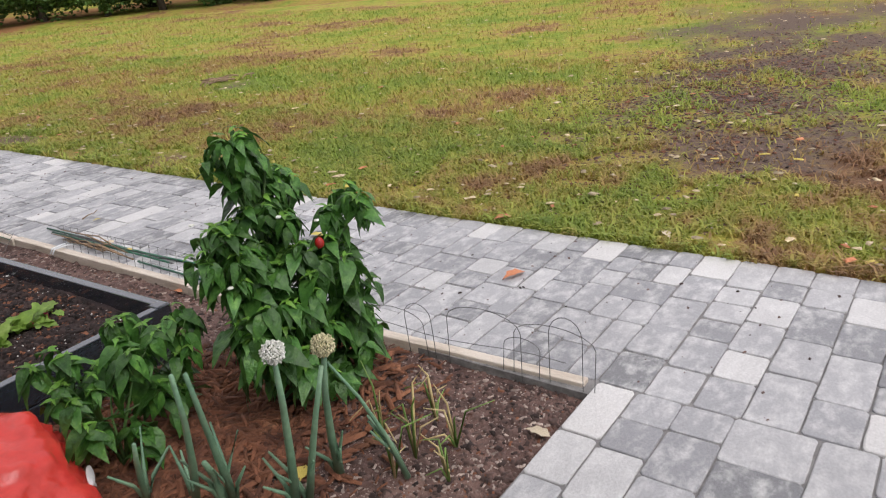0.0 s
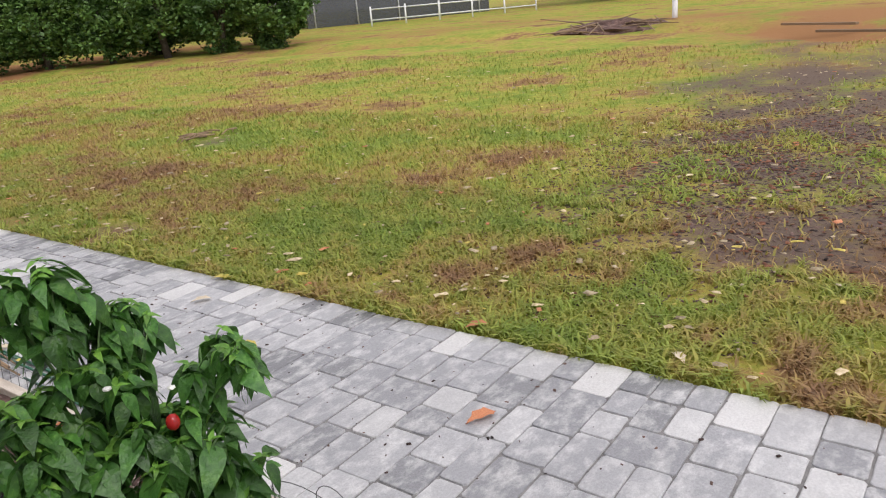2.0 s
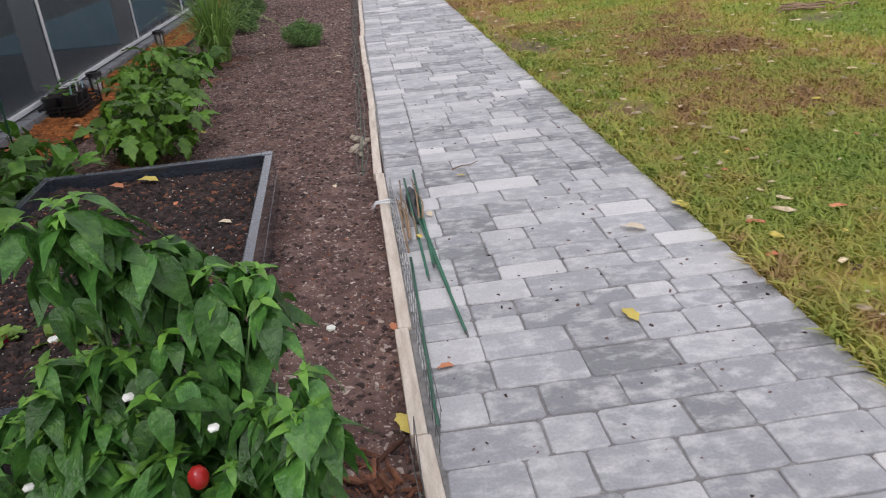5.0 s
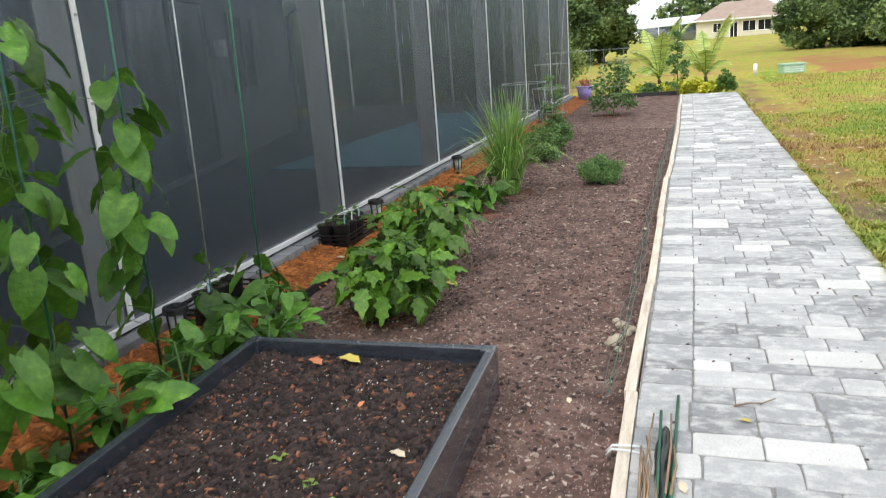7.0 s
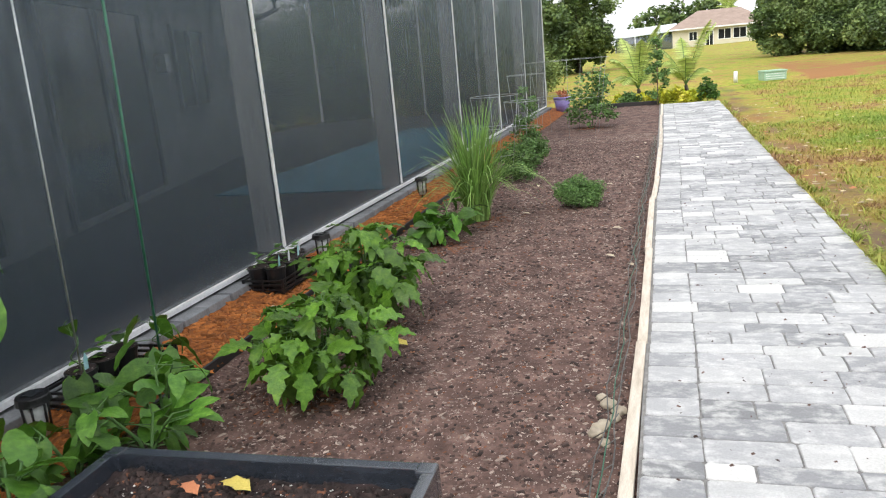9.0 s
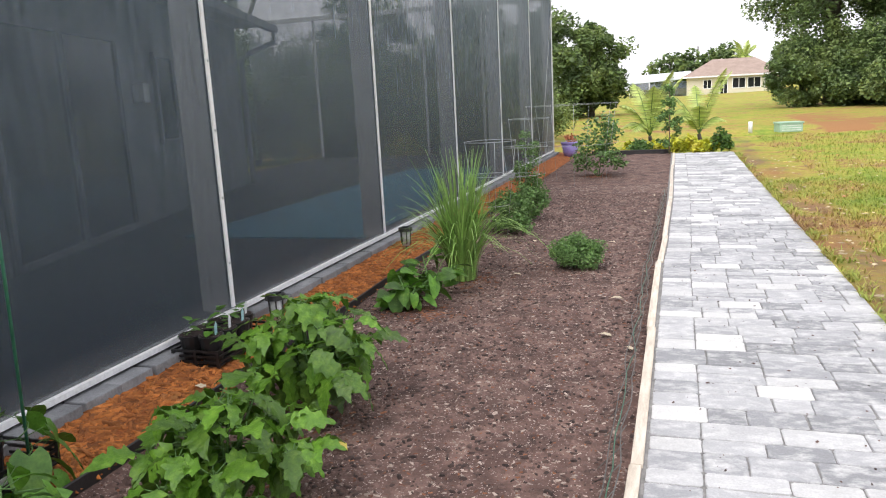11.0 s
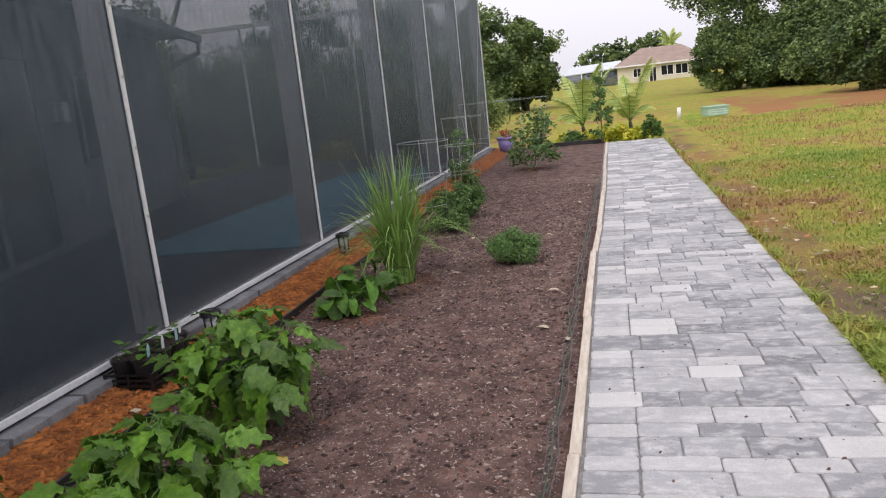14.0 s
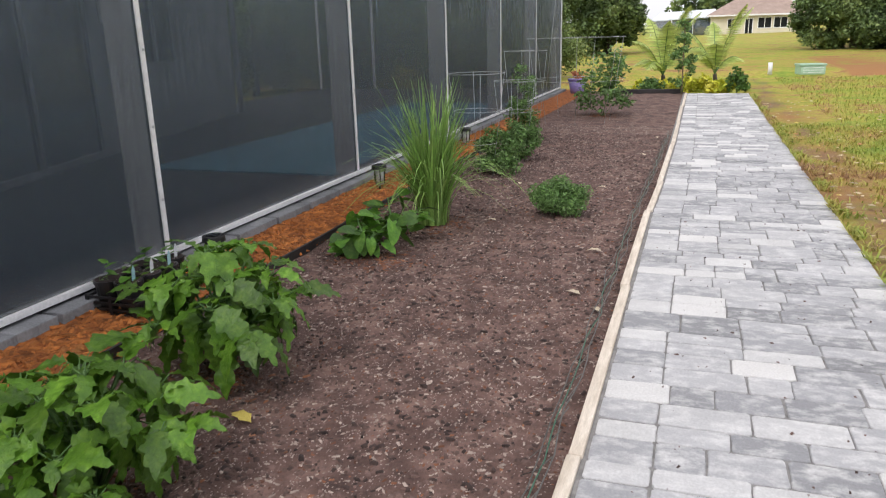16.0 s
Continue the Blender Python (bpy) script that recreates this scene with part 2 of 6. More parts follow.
def screen_material(name, solid, tone):
    """Fine insect screen: a dark weave that lets part of the light through."""
    m, nt, b = nodes_of(name)
    ln = nt.links.new
    tr = nt.nodes.new("ShaderNodeBsdfTransparent")
    ms = nt.nodes.new("ShaderNodeMixShader")
    n = nt.nodes.new("ShaderNodeTexNoise")
    n.inputs["Scale"].default_value = 1.2
    n.inputs["Detail"].default_value = 5
    vm = nt.nodes.new("ShaderNodeVectorMath")
    vm.operation = 'MULTIPLY'
    vm.inputs[1].default_value = (30, 30, 1.9)
    geo = nt.nodes.new("ShaderNodeNewGeometry")
    ln(geo.outputs["Position"], vm.inputs[0])
    ln(vm.outputs[0], n.inputs["Vector"])
    ma = nt.nodes.new("ShaderNodeMath")
    ma.operation = 'MULTIPLY_ADD'
    ma.inputs[1].default_value = 0.3 * solid
    ma.inputs[2].default_value = 0.85 * solid
    ma.use_clamp = True
    ln(n.outputs["Fac"], ma.inputs[0])
    ln(ma.outputs[0], ms.inputs[0])
    # pale splashed dirt just over the sill, running out unevenly
    sep = nt.nodes.new("ShaderNodeSeparateXYZ")
    ln(geo.outputs["Position"], sep.inputs[0])
    dirt = nt.nodes.new("ShaderNodeMapRange")
    dirt.inputs[1].default_value, dirt.inputs[2].default_value = SPLASH, 0.14
    ln(sep.outputs[2], dirt.inputs[0])
    dm = nt.nodes.new("ShaderNodeMath")
    dm.operation = 'MULTIPLY'
    ln(dirt.outputs[0], dm.inputs[0])
    ln(n.outputs["Fac"], dm.inputs[1])
    mxd = nt.nodes.new("ShaderNodeMix")
    mxd.data_type = 'RGBA'
    ln(dm.outputs[0], mxd.inputs[0])
    mxd.inputs[6].default_value = (*tone, 1)
    mxd.inputs[7].default_value = (0.22, 0.23, 0.24, 1)
    # sky brightness painted in, paler and bluer toward the eave, broken by rain-drip streaks
    eave_glow = nt.nodes.new("ShaderNodeMapRange")
    eave_glow.inputs[1].default_value, eave_glow.inputs[2].default_value = 0.2, 3.4
    ln(sep.outputs[2], eave_glow.inputs[0])
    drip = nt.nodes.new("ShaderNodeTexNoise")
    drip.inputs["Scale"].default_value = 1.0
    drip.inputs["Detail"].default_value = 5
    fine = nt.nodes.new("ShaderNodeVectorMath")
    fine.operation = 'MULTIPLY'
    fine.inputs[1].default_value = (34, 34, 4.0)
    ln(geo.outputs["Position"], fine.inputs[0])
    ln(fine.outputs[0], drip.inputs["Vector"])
    sky_wet = nt.nodes.new("ShaderNodeMath")
    sky_wet.operation = 'MULTIPLY'
    ln(eave_glow.outputs[0], sky_wet.inputs[0])
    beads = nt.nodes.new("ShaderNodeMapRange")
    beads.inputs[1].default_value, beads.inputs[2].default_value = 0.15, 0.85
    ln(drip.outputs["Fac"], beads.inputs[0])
    ln(beads.outputs[0], sky_wet.inputs[1])
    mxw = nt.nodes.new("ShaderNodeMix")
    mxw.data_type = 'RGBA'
    ln(sky_wet.outputs[0], mxw.inputs[0])
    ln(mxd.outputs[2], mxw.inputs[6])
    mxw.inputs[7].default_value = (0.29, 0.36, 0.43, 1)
    ln(mxw.outputs[2], b.inputs["Base Color"])
    b.inputs["Roughness"].default_value = 0.45
    b.inputs["Specular IOR Level"].default_value = 0.3
    ln(tr.outputs[0], ms.inputs[1])
    ln(b.outputs[0], ms.inputs[2])
    ln(ms.outputs[0], nt.nodes["Material Output"].inputs[0])
    return m


PAVER = paver_material()
LAWN = lawn_material("lawn_ground", False)
BLADE = lawn_material("grass_blade", True)
SOIL = surf("potting_soil", [(0.27, (0.038, 0.021, 0.0175)), (0.5, (0.122, 0.070, 0.057)), (0.74, (0.26, 0.163, 0.132))], 7, 0.95, 1.0, 110, on_world=True, detail=14.0, specks=(120, 0.2, (0.36, 0.285, 0.25)))
BEDSOIL = surf("dark_compost", [(0.3, (0.014, 0.008, 0.008)), (0.55, (0.038, 0.023, 0.021)), (0.75, (0.08, 0.047, 0.041))], 14, 0.95, 1.0, 110, on_world=True, detail=12.0, specks=(120, 0.06, (0.5, 0.46, 0.42)))
MULCH = surf("bark_mulch", [(0.3, (0.07, 0.019, 0.005)), (0.5, (0.30, 0.088, 0.017)), (0.7, (0.50, 0.17, 0.036))], 24, 0.9, 1.0, 70, on_world=True)
CHIP = surf("bark_chip", [(0.3, (0.19, 0.058, 0.013)), (0.6, (0.45, 0.155, 0.035)), (0.8, (0.56, 0.27, 0.09))], 8, 0.9, 0.4, 120, vary=0.45)
BROWNCHIP = surf("brown_straw", [(0.3, (0.08, 0.030, 0.018)), (0.6, (0.21, 0.085, 0.042)), (0.8, (0.34, 0.18, 0.10))], 8, 0.9, 0.4, 120, vary=0.45)
PERLITE = surf("perlite_crumb", [(0.3, (0.23, 0.17, 0.14)), (0.7, (0.46, 0.38, 0.325))], 20, 0.9, 0.2, 90, vary=0.35)
WHITEPERL = surf("white_perlite", [(0.3, (0.5, 0.48, 0.45)), (0.7, (0.75, 0.73, 0.7))], 20, 0.9, 0.2, 90, vary=0.2)
DARKCRUMB = surf("compost_crumb", [(0.3, (0.014, 0.009, 0.008)), (0.7, (0.05, 0.032, 0.028))], 20, 0.95, 0.3, 90, vary=0.7)
CRUMB = surf("soil_crumb", [(0.3, (0.042, 0.025, 0.021)), (0.7, (0.155, 0.098, 0.082))], 20, 0.95, 0.3, 90, vary=0.75)
TIMBER = surf("pale_timber", [(0.3, (0.50, 0.42, 0.33)), (0.55, (0.68, 0.60, 0.50)), (0.75, (0.78, 0.71, 0.62))], 5, 0.75, 0.3, 60, vary=0.08, stretch=(8, 1, 8))
SAND = surf("joint_sand", [(0.3, (0.14, 0.136, 0.13)), (0.7, (0.30, 0.29, 0.28))], 20, 0.95, 0.5, 120, on_world=True)
SLATE = surf("slate_blue_plastic_board", [(0.3, (0.020, 0.026, 0.036)), (0.7, (0.040, 0.048, 0.062))], 6, 0.22, 0.06, 90, stretch=(1, 6, 6), coat=0.7)
SLATE.node_tree.nodes["Principled BSDF"].inputs["Specular IOR Level"].default_value = 1.0
WHITE = surf("white_aluminium", [(0.3, (0.74, 0.75, 0.76)), (0.7, (0.84, 0.84, 0.84))], 3, 0.42, 0.05, 50)
GREYPOST = surf("grey_aluminium", [(0.3, (0.42, 0.43, 0.44)), (0.7, (0.50, 0.51, 0.52))], 3, 0.45, 0.05, 50)
KERB = surf("grey_concrete_kerb", [(0.3, (0.15, 0.155, 0.165)), (0.5, (0.22, 0.226, 0.238)), (0.75, (0.32, 0.326, 0.335))], 5, 0.8, 0.4, 80, vary=0.16)
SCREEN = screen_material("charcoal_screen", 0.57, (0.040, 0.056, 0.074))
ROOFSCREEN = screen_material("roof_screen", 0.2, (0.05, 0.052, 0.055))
STUCCO = surf("lanai_stucco", [(0.3, (0.22, 0.228, 0.24)), (0.7, (0.31, 0.315, 0.325))], 2, 0.9, 0.4, 60)
DARKSHINGLE = surf("grey_shingle_roof", [(0.3, (0.13, 0.135, 0.145)), (0.7, (0.20, 0.205, 0.215))], 1.2, 0.9, 0.4, 15)
RADISH = surf("radish_skin", [(0.3, (0.36, 0.01, 0.05)), (0.7, (0.5, 0.03, 0.10))], 9, 0.4, 0.1, 50)
DARKGLASS = surf("dark_window_glass", [(0.3, (0.012, 0.014, 0.017)), (0.7, (0.03, 0.033, 0.037))], 1.5, 0.1, 0.0)
# deck colour near black: carries the shade low behind the screen panels
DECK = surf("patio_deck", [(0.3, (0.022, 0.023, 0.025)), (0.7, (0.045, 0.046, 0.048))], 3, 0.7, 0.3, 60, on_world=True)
POOL = surf("pool_water", [(0.3, (0.04, 0.19, 0.27)), (0.7, (0.075, 0.29, 0.39))], 1.2, 0.55, 0.3, 8)
BLACKPL = surf("black_nursery_plastic", [(0.3, (0.008, 0.008, 0.009)), (0.7, (0.018, 0.018, 0.02))], 6, 0.4, 0.1, 90)
WIRE = surf("dark_wire", [(0.3, (0.10, 0.105, 0.10)), (0.7, (0.2, 0.2, 0.19))], 20, 0.5, 0.1, 90, metal=0.6)
GREENWIRE = surf("green_coated_wire", [(0.3, (0.02, 0.10, 0.06)), (0.7, (0.04, 0.17, 0.10))], 20, 0.45, 0.1, 90)
ZINC = surf("galvanised_wire", [(0.3, (0.28, 0.30, 0.30)), (0.7, (0.5, 0.52, 0.52))], 20, 0.4, 0.1, 90, metal=0.7)
PEPPER = surf("pepper_leaf", [(0.3, (0.027, 0.097, 0.018)), (0.55, (0.066, 0.185, 0.031)), (0.75, (0.155, 0.325, 0.062))], 22, 0.38, 0.5, 70, vary=0.4, translucent=0.2)
YOUNGLEAF = surf("young_pepper_leaf", [(0.3, (0.09, 0.25, 0.03)), (0.6, (0.17, 0.36, 0.05)), (0.8, (0.30, 0.46, 0.09))], 22, 0.42, 0.4, 70, vary=0.3, translucent=0.25)
EGG = surf("eggplant_leaf", [(0.3, (0.058, 0.15, 0.013)), (0.55, (0.11, 0.235, 0.022)), (0.75, (0.21, 0.36, 0.043))], 24, 0.38, 0.5, 70, vary=0.42, translucent=0.25)
BEAN = surf("bean_leaf", [(0.3, (0.048, 0.14, 0.015)), (0.55, (0.10, 0.235, 0.027)), (0.75, (0.205, 0.37, 0.055))], 16, 0.42, 0.4, 60, vary=0.5, translucent=0.25)
LETTUCE = surf("lettuce_leaf", [(0.3, (0.14, 0.26, 0.04)), (0.6, (0.27, 0.42, 0.08)), (0.8, (0.44, 0.57, 0.18))], 16, 0.5, 0.4, 40, vary=0.2, translucent=0.3)
ONION = surf("onion_stalk", [(0.3, (0.10, 0.22, 0.13)), (0.6, (0.18, 0.31, 0.19)), (0.8, (0.27, 0.38, 0.24))], 9, 0.5, 0.1, 60, vary=0.2)
STRAWLEAF = surf("dry_straw_leaf", [(0.3, (0.40, 0.30, 0.12)), (0.7, (0.6, 0.5, 0.26))], 12, 0.8, 0.2, 60, vary=0.25)
FLOWER = surf("onion_flower", [(0.3, (0.55, 0.56, 0.48)), (0.7, (0.85, 0.85, 0.8))], 60, 0.8, 0.2, 90, vary=0.15)
SEEDHEAD = surf("onion_seed_head", [(0.3, (0.42, 0.38, 0.2)), (0.7, (0.68, 0.64, 0.42))], 60, 0.8, 0.2, 90, vary=0.2)
STEM = surf("green_stem", [(0.3, (0.05, 0.13, 0.03)), (0.7, (0.12, 0.22, 0.06))], 14, 0.6, 0.2, 60, vary=0.2)
LEMON = surf("lemongrass_blade", [(0.3, (0.15, 0.29, 0.06)), (0.6, (0.28, 0.44, 0.11)), (0.8, (0.44, 0.55, 0.22))], 4, 0.5, 0.1, 60, vary=0.35, translucent=0.3)
SMALLLEAF = surf("small_bush_leaf", [(0.3, (0.08, 0.17, 0.045)), (0.7, (0.19, 0.32, 0.095))], 30, 0.55, 0.1, 60, vary=0.45, translucent=0.2)
OAK = surf("oak_foliage", [(0.36, (0.06, 0.10, 0.034)), (0.5, (0.12, 0.185, 0.056)), (0.64, (0.23, 0.30, 0.095))], 0.7, 0.6, 0.0, 3, vary=0.5, on_world=True, translucent=0.2)
SHRUB = surf("shrub_foliage", [(0.3, (0.04, 0.10, 0.02)), (0.55, (0.09, 0.18, 0.035)), (0.75, (0.16, 0.27, 0.06))], 0.8, 0.55, 0.0, 3, vary=0.5, on_world=True, translucent=0.22)
BARK = surf("tree_bark", [(0.3, (0.05, 0.04, 0.033)), (0.7, (0.13, 0.11, 0.09))], 7, 0.95, 0.8, 30)
CROTON = surf("croton_leaf", [(0.3, (0.25, 0.36, 0.03)), (0.55, (0.62, 0.60, 0.05)), (0.75, (0.78, 0.70, 0.12))], 3, 0.5, 0.1, 40, vary=0.3, translucent=0.2)
PALMLEAF = surf("palm_leaflet", [(0.3, (0.30, 0.42, 0.08)), (0.7, (0.54, 0.60, 0.20))], 3, 0.55, 0.1, 40, vary=0.35, translucent=0.25)
TRAYLABEL = surf("white_plastic_label", [(0.3, (0.62, 0.66, 0.68)), (0.7, (0.8, 0.82, 0.82))], 20, 0.5, 0.0)
BLUETAG = surf("pale_blue_tag", [(0.3, (0.25, 0.50, 0.55)), (0.7, (0.4, 0.62, 0.66))], 20, 0.5, 0.0)
LITTER = surf("tan_leaf_litter", [(0.3, (0.34, 0.25, 0.14)), (0.7, (0.62, 0.52, 0.34))], 30, 0.8, 0.2, 60, vary=0.45)
YELLOWLEAF = surf("yellow_dead_leaf", [(0.3, (0.48, 0.36, 0.06)), (0.7, (0.66, 0.55, 0.14))], 30, 0.7, 0.2, 60, vary=0.15)
PALELEAF = surf("pale_dead_leaf", [(0.3, (0.48, 0.39, 0.27)), (0.7, (0.70, 0.61, 0.45))], 30, 0.75, 0.2, 60, vary=0.2)
ORANGELEAF = surf("orange_dead_leaf", [(0.3, (0.45, 0.14, 0.06)), (0.7, (0.62, 0.27, 0.13))], 30, 0.75, 0.2, 60, vary=0.15)
REDBAG = surf("red_plastic_film", [(0.3, (0.55, 0.03, 0.025)), (0.7, (0.72, 0.07, 0.05))], 9, 0.3, 0.3, 30)
BAGMARK = surf("white_bag_print", [(0.3, (0.7, 0.68, 0.66)), (0.7, (0.8, 0.8, 0.8))], 9, 0.35, 0.1, 30)
CREAM = surf("cream_house_wall", [(0.3, (0.62, 0.57, 0.44)), (0.7, (0.72, 0.67, 0.54))], 0.6, 0.9, 0.2, 20)
SHINGLE = surf("tan_shingle_roof", [(0.3, (0.27, 0.20, 0.165)), (0.7, (0.38, 0.29, 0.24))], 1.2, 0.9, 0.4, 15)
PALEROOF = surf("pale_cage_roof", [(0.3, (0.55, 0.6, 0.64)), (0.7, (0.7, 0.74, 0.77))], 1, 0.6, 0.1, 10)
UTILGREEN = surf("pale_green_enamel", [(0.3, (0.28, 0.45, 0.33)), (0.7, (0.40, 0.56, 0.43))], 2, 0.5, 0.1, 20)
PURPLE = surf("purple_glaze", [(0.3, (0.25, 0.2, 0.5)), (0.7, (0.4, 0.33, 0.66))], 6, 0.35, 0.1, 40)
REDFRUIT = surf("red_pepper_skin", [(0.3, (0.32, 0.012, 0.012)), (0.7, (0.45, 0.025, 0.02))], 6, 0.25, 0.0)
STICK = surf("dry_stick", [(0.3, (0.17, 0.11, 0.065)), (0.7, (0.36, 0.25, 0.15))], 14, 0.85, 0.4, 60, vary=0.25, stretch=(6, 1, 6))
ROCK = surf("tan_rock", [(0.3, (0.30, 0.25, 0.19)), (0.7, (0.50, 0.44, 0.34))], 12, 0.9, 0.8, 40)
EDGE = surf("black_edging", [(0.3, (0.015, 0.014, 0.014)), (0.7, (0.035, 0.03, 0.03))], 6, 0.6, 0.2, 60)
CLEAR = surf("lamp_clear_ribbed", [(0.3, (0.4, 0.42, 0.42)), (0.7, (0.6, 0.62, 0.62))], 6, 0.2, 0.1, 60)


# ---- mesh helpers ----
def mesh_from(name, verts, faces, mat, smooth=False):
    me = bpy.data.meshes.new(name)
    me.from_pydata([tuple(v) for v in verts], [], [tuple(f) for f in faces])
    me.materials.append(mat)
    if smooth:
        me.shade_smooth()
    me.update()
    return me


def tris_mesh(name, verts, faces, mat):
    """A big mesh from arrays: verts n x 3, faces m x k, all of k corners."""
    me = bpy.data.meshes.new(name)
    verts, faces = np.asarray(verts, np.float32), np.asarray(faces, np.int32)
    m, k = faces.shape
    me.vertices.add(len(verts))
    me.vertices.foreach_set("co", verts.ravel())
    me.loops.add(m * k)
    me.loops.foreach_set("vertex_index", faces.ravel())
    me.polygons.add(m)
    me.polygons.foreach_set("loop_start", np.arange(0, m * k, k, dtype=np.int32))
    me.update(calc_edges=True)
    me.materials.append(mat)
    return me


def put_mesh(name, me, parent=None, m=None, label=""):
    ob = new(name, me)
    if parent:
        ob.parent = parent
    if m is not None:
        ob.matrix_basis = m
    if label:
        ob["label"] = label
    return ob


def part(name, bm, mat, parent, label="", smooth=False):
    me = bpy.data.meshes.new(name)
    bm.to_mesh(me)
    bm.free()
    me.materials.append(mat)
    if smooth:
        me.shade_smooth()
    return put_mesh(name, me, parent, None, label)


def thing(name, label, category, x=0, y=0, z=0, rz=0, group="", kind=""):
    ob = new(name)
    ob.matrix_basis = pose(x, y, z, 0, 0, rz)
    return tagged(ob, label, category, group, kind)


def box(bm, x0, x1, y0, y1, z0, z1, bev=0.0):
    r = bmesh.ops.create_cube(bm, size=1, matrix=Matrix.Translation(((x0 + x1) / 2, (y0 + y1) / 2, (z0 + z1) / 2)) @ Matrix.Diagonal((x1 - x0, y1 - y0, z1 - z0, 1)))
    if bev:
        es = list({e for v in r["verts"] for e in v.link_edges})
        bmesh.ops.bevel(bm, geom=es, offset=bev, segments=2, affect='EDGES', profile=0.6)


def tube(bm, pts, r0, r1=None, n=6, caps=True):
    """A tapered round bar along points."""
    r1 = r0 if r1 is None else r1
    rings = []
    pts = [Vector(p) for p in pts]
    for i, p in enumerate(pts):
        d = (pts[min(i + 1, len(pts) - 1)] - pts[max(i - 1, 0)])
        d = d.normalized() if d.length > 1e-6 else Vector((0, 0, 1))
        a = d.orthogonal().normalized()
        if abs(d.z) < 0.9:
            a = d.cross(Vector((0, 0, 1))).normalized()
        b2 = d.cross(a)
        r = r0 + (r1 - r0) * i / max(1, len(pts) - 1)
        rings.append([bm.verts.new(p + r * (math.cos(2 * math.pi * k / n) * a + math.sin(2 * math.pi * k / n) * b2)) for k in range(n)])
    for q, w in zip(rings, rings[1:]):
        for k in range(n):
            bm.faces.new((q[k], q[(k + 1) % n], w[(k + 1) % n], w[k]))
    if caps:
        bm.faces.new(list(reversed(rings[0])))
        bm.faces.new(rings[-1])


def bar(name, pts, r0, mat, parent, r1=None, n=6, label=""):
    bm = bmesh.new()
    tube(bm, pts, r0, r1, n)
    return part(name, bm, mat, parent, label, True)


def leaf_mesh(name, mat, length, width, fold=0.25, droop=0.3, shape="oval", wave=0.0):
    """One leaf along +y from its stalk, folded on the midrib, puckered between its side veins, its tip hanging."""
    n = 14 if shape == "lobed" else 9
    cols = (-1.0, -0.52, 0.0, 0.52, 1.0)
    vs, fs = [], []
    for i in range(n + 1):
        t = i / n
        if shape == "heart":
            w = 1.62 * (t + 0.02) ** 0.36 * (1 - t) ** 0.78
        elif shape == "lobed":
            tooth = (t * 3.6 + 0.35) % 1.0
            w = math.sin(math.pi * t ** 0.7) ** 0.9 * (0.62 + 0.58 * tooth ** 1.5)
        elif shape == "round":
            w = max(0.0, math.sin(math.pi * (0.04 + 0.94 * t))) ** 0.55
        else:
            w = math.sin(math.pi * t ** 0.66) ** 1.05
        w *= width / 2
        y, z = length * t * (1 - 0.15 * droop * t), -droop * length * t * t
        wob = wave * math.sin(i * 2.1) * width
        for c in cols:
            k = abs(c)
            notch = 0.17 * length * k * (1 - t) ** 4 if shape == "heart" else 0
            pucker = 0.022 * width * (1 if i % 2 else -1) * (1 if k == 0.52 else 0)
            curl = fold * w * (k if k < 0.6 else 0.78 * k)
            vs.append((c * w, y - notch - 0.06 * length * math.sin(math.pi * t) * k + 0.10 * length * k * (1 - t) * t, z + curl + pucker + wob * c * c * (1 if c < 0 else -1)))
    m = len(cols)
    for i in range(n):
        for k in range(m - 1):
            a = m * i + k
            fs.append((a, a + 1, a + m + 1, a + m))
    return mesh_from(name, vs, fs, mat, True)


def add_leaf(parent, me, pos, yaw, pitch, scale=1.0, roll=0.0, name="leaf"):
    m = Matrix.Translation(pos) @ Euler((0, 0, radians(yaw))).to_matrix().to_4x4() @ Euler((radians(pitch), radians(roll), 0)).to_matrix().to_4x4() @ Matrix.Diagonal((scale, scale, scale, 1))
    return put_mesh(name, me, parent, m)


def leaf_cloud(name, mat, centres, radii, count, size, rng, flat=0.75, upright=0.0):
    """Many small folded leaves round clump centres; a joined crown with gaps."""
    centres, radii = np.asarray(centres, float), np.asarray(radii, float)
    which = rng.integers(0, len(centres), count)
    d = rng.normal(size=(count, 3))
    d /= np.linalg.norm(d, axis=1)[:, None]
    rad = radii[which] * rng.random(count) ** 0.45
    pos = centres[which] + d * rad[:, None] * np.array([1, 1, flat])
    u = rng.normal(size=(count, 3))
    u[:, 2] = u[:, 2] * 0.5 + upright
    u /= np.linalg.norm(u, axis=1)[:, None]
    v = rng.normal(size=(count, 3))
    v -= (v * u).sum(1)[:, None] * u
    v /= np.linalg.norm(v, axis=1)[:, None]
    s = size * (0.6 + 0.8 * rng.random(count))[:, None]
    nrm = np.cross(u, v)
    a, b = pos - u * s * 0.5, pos + u * s * 0.5
    c, e = pos + v * s * 0.30 + nrm * s * 0.10, pos - v * s * 0.30 + nrm * s * 0.10
    verts = np.stack([a, c, b, e], 1).reshape(-1, 3)
    i = np.arange(count)[:, None] * 4
    faces = np.concatenate([i + [[0, 1, 2]], i + [[0, 2, 3]]], 1).reshape(-1, 3)
    return tris_mesh(name, verts, faces, mat)


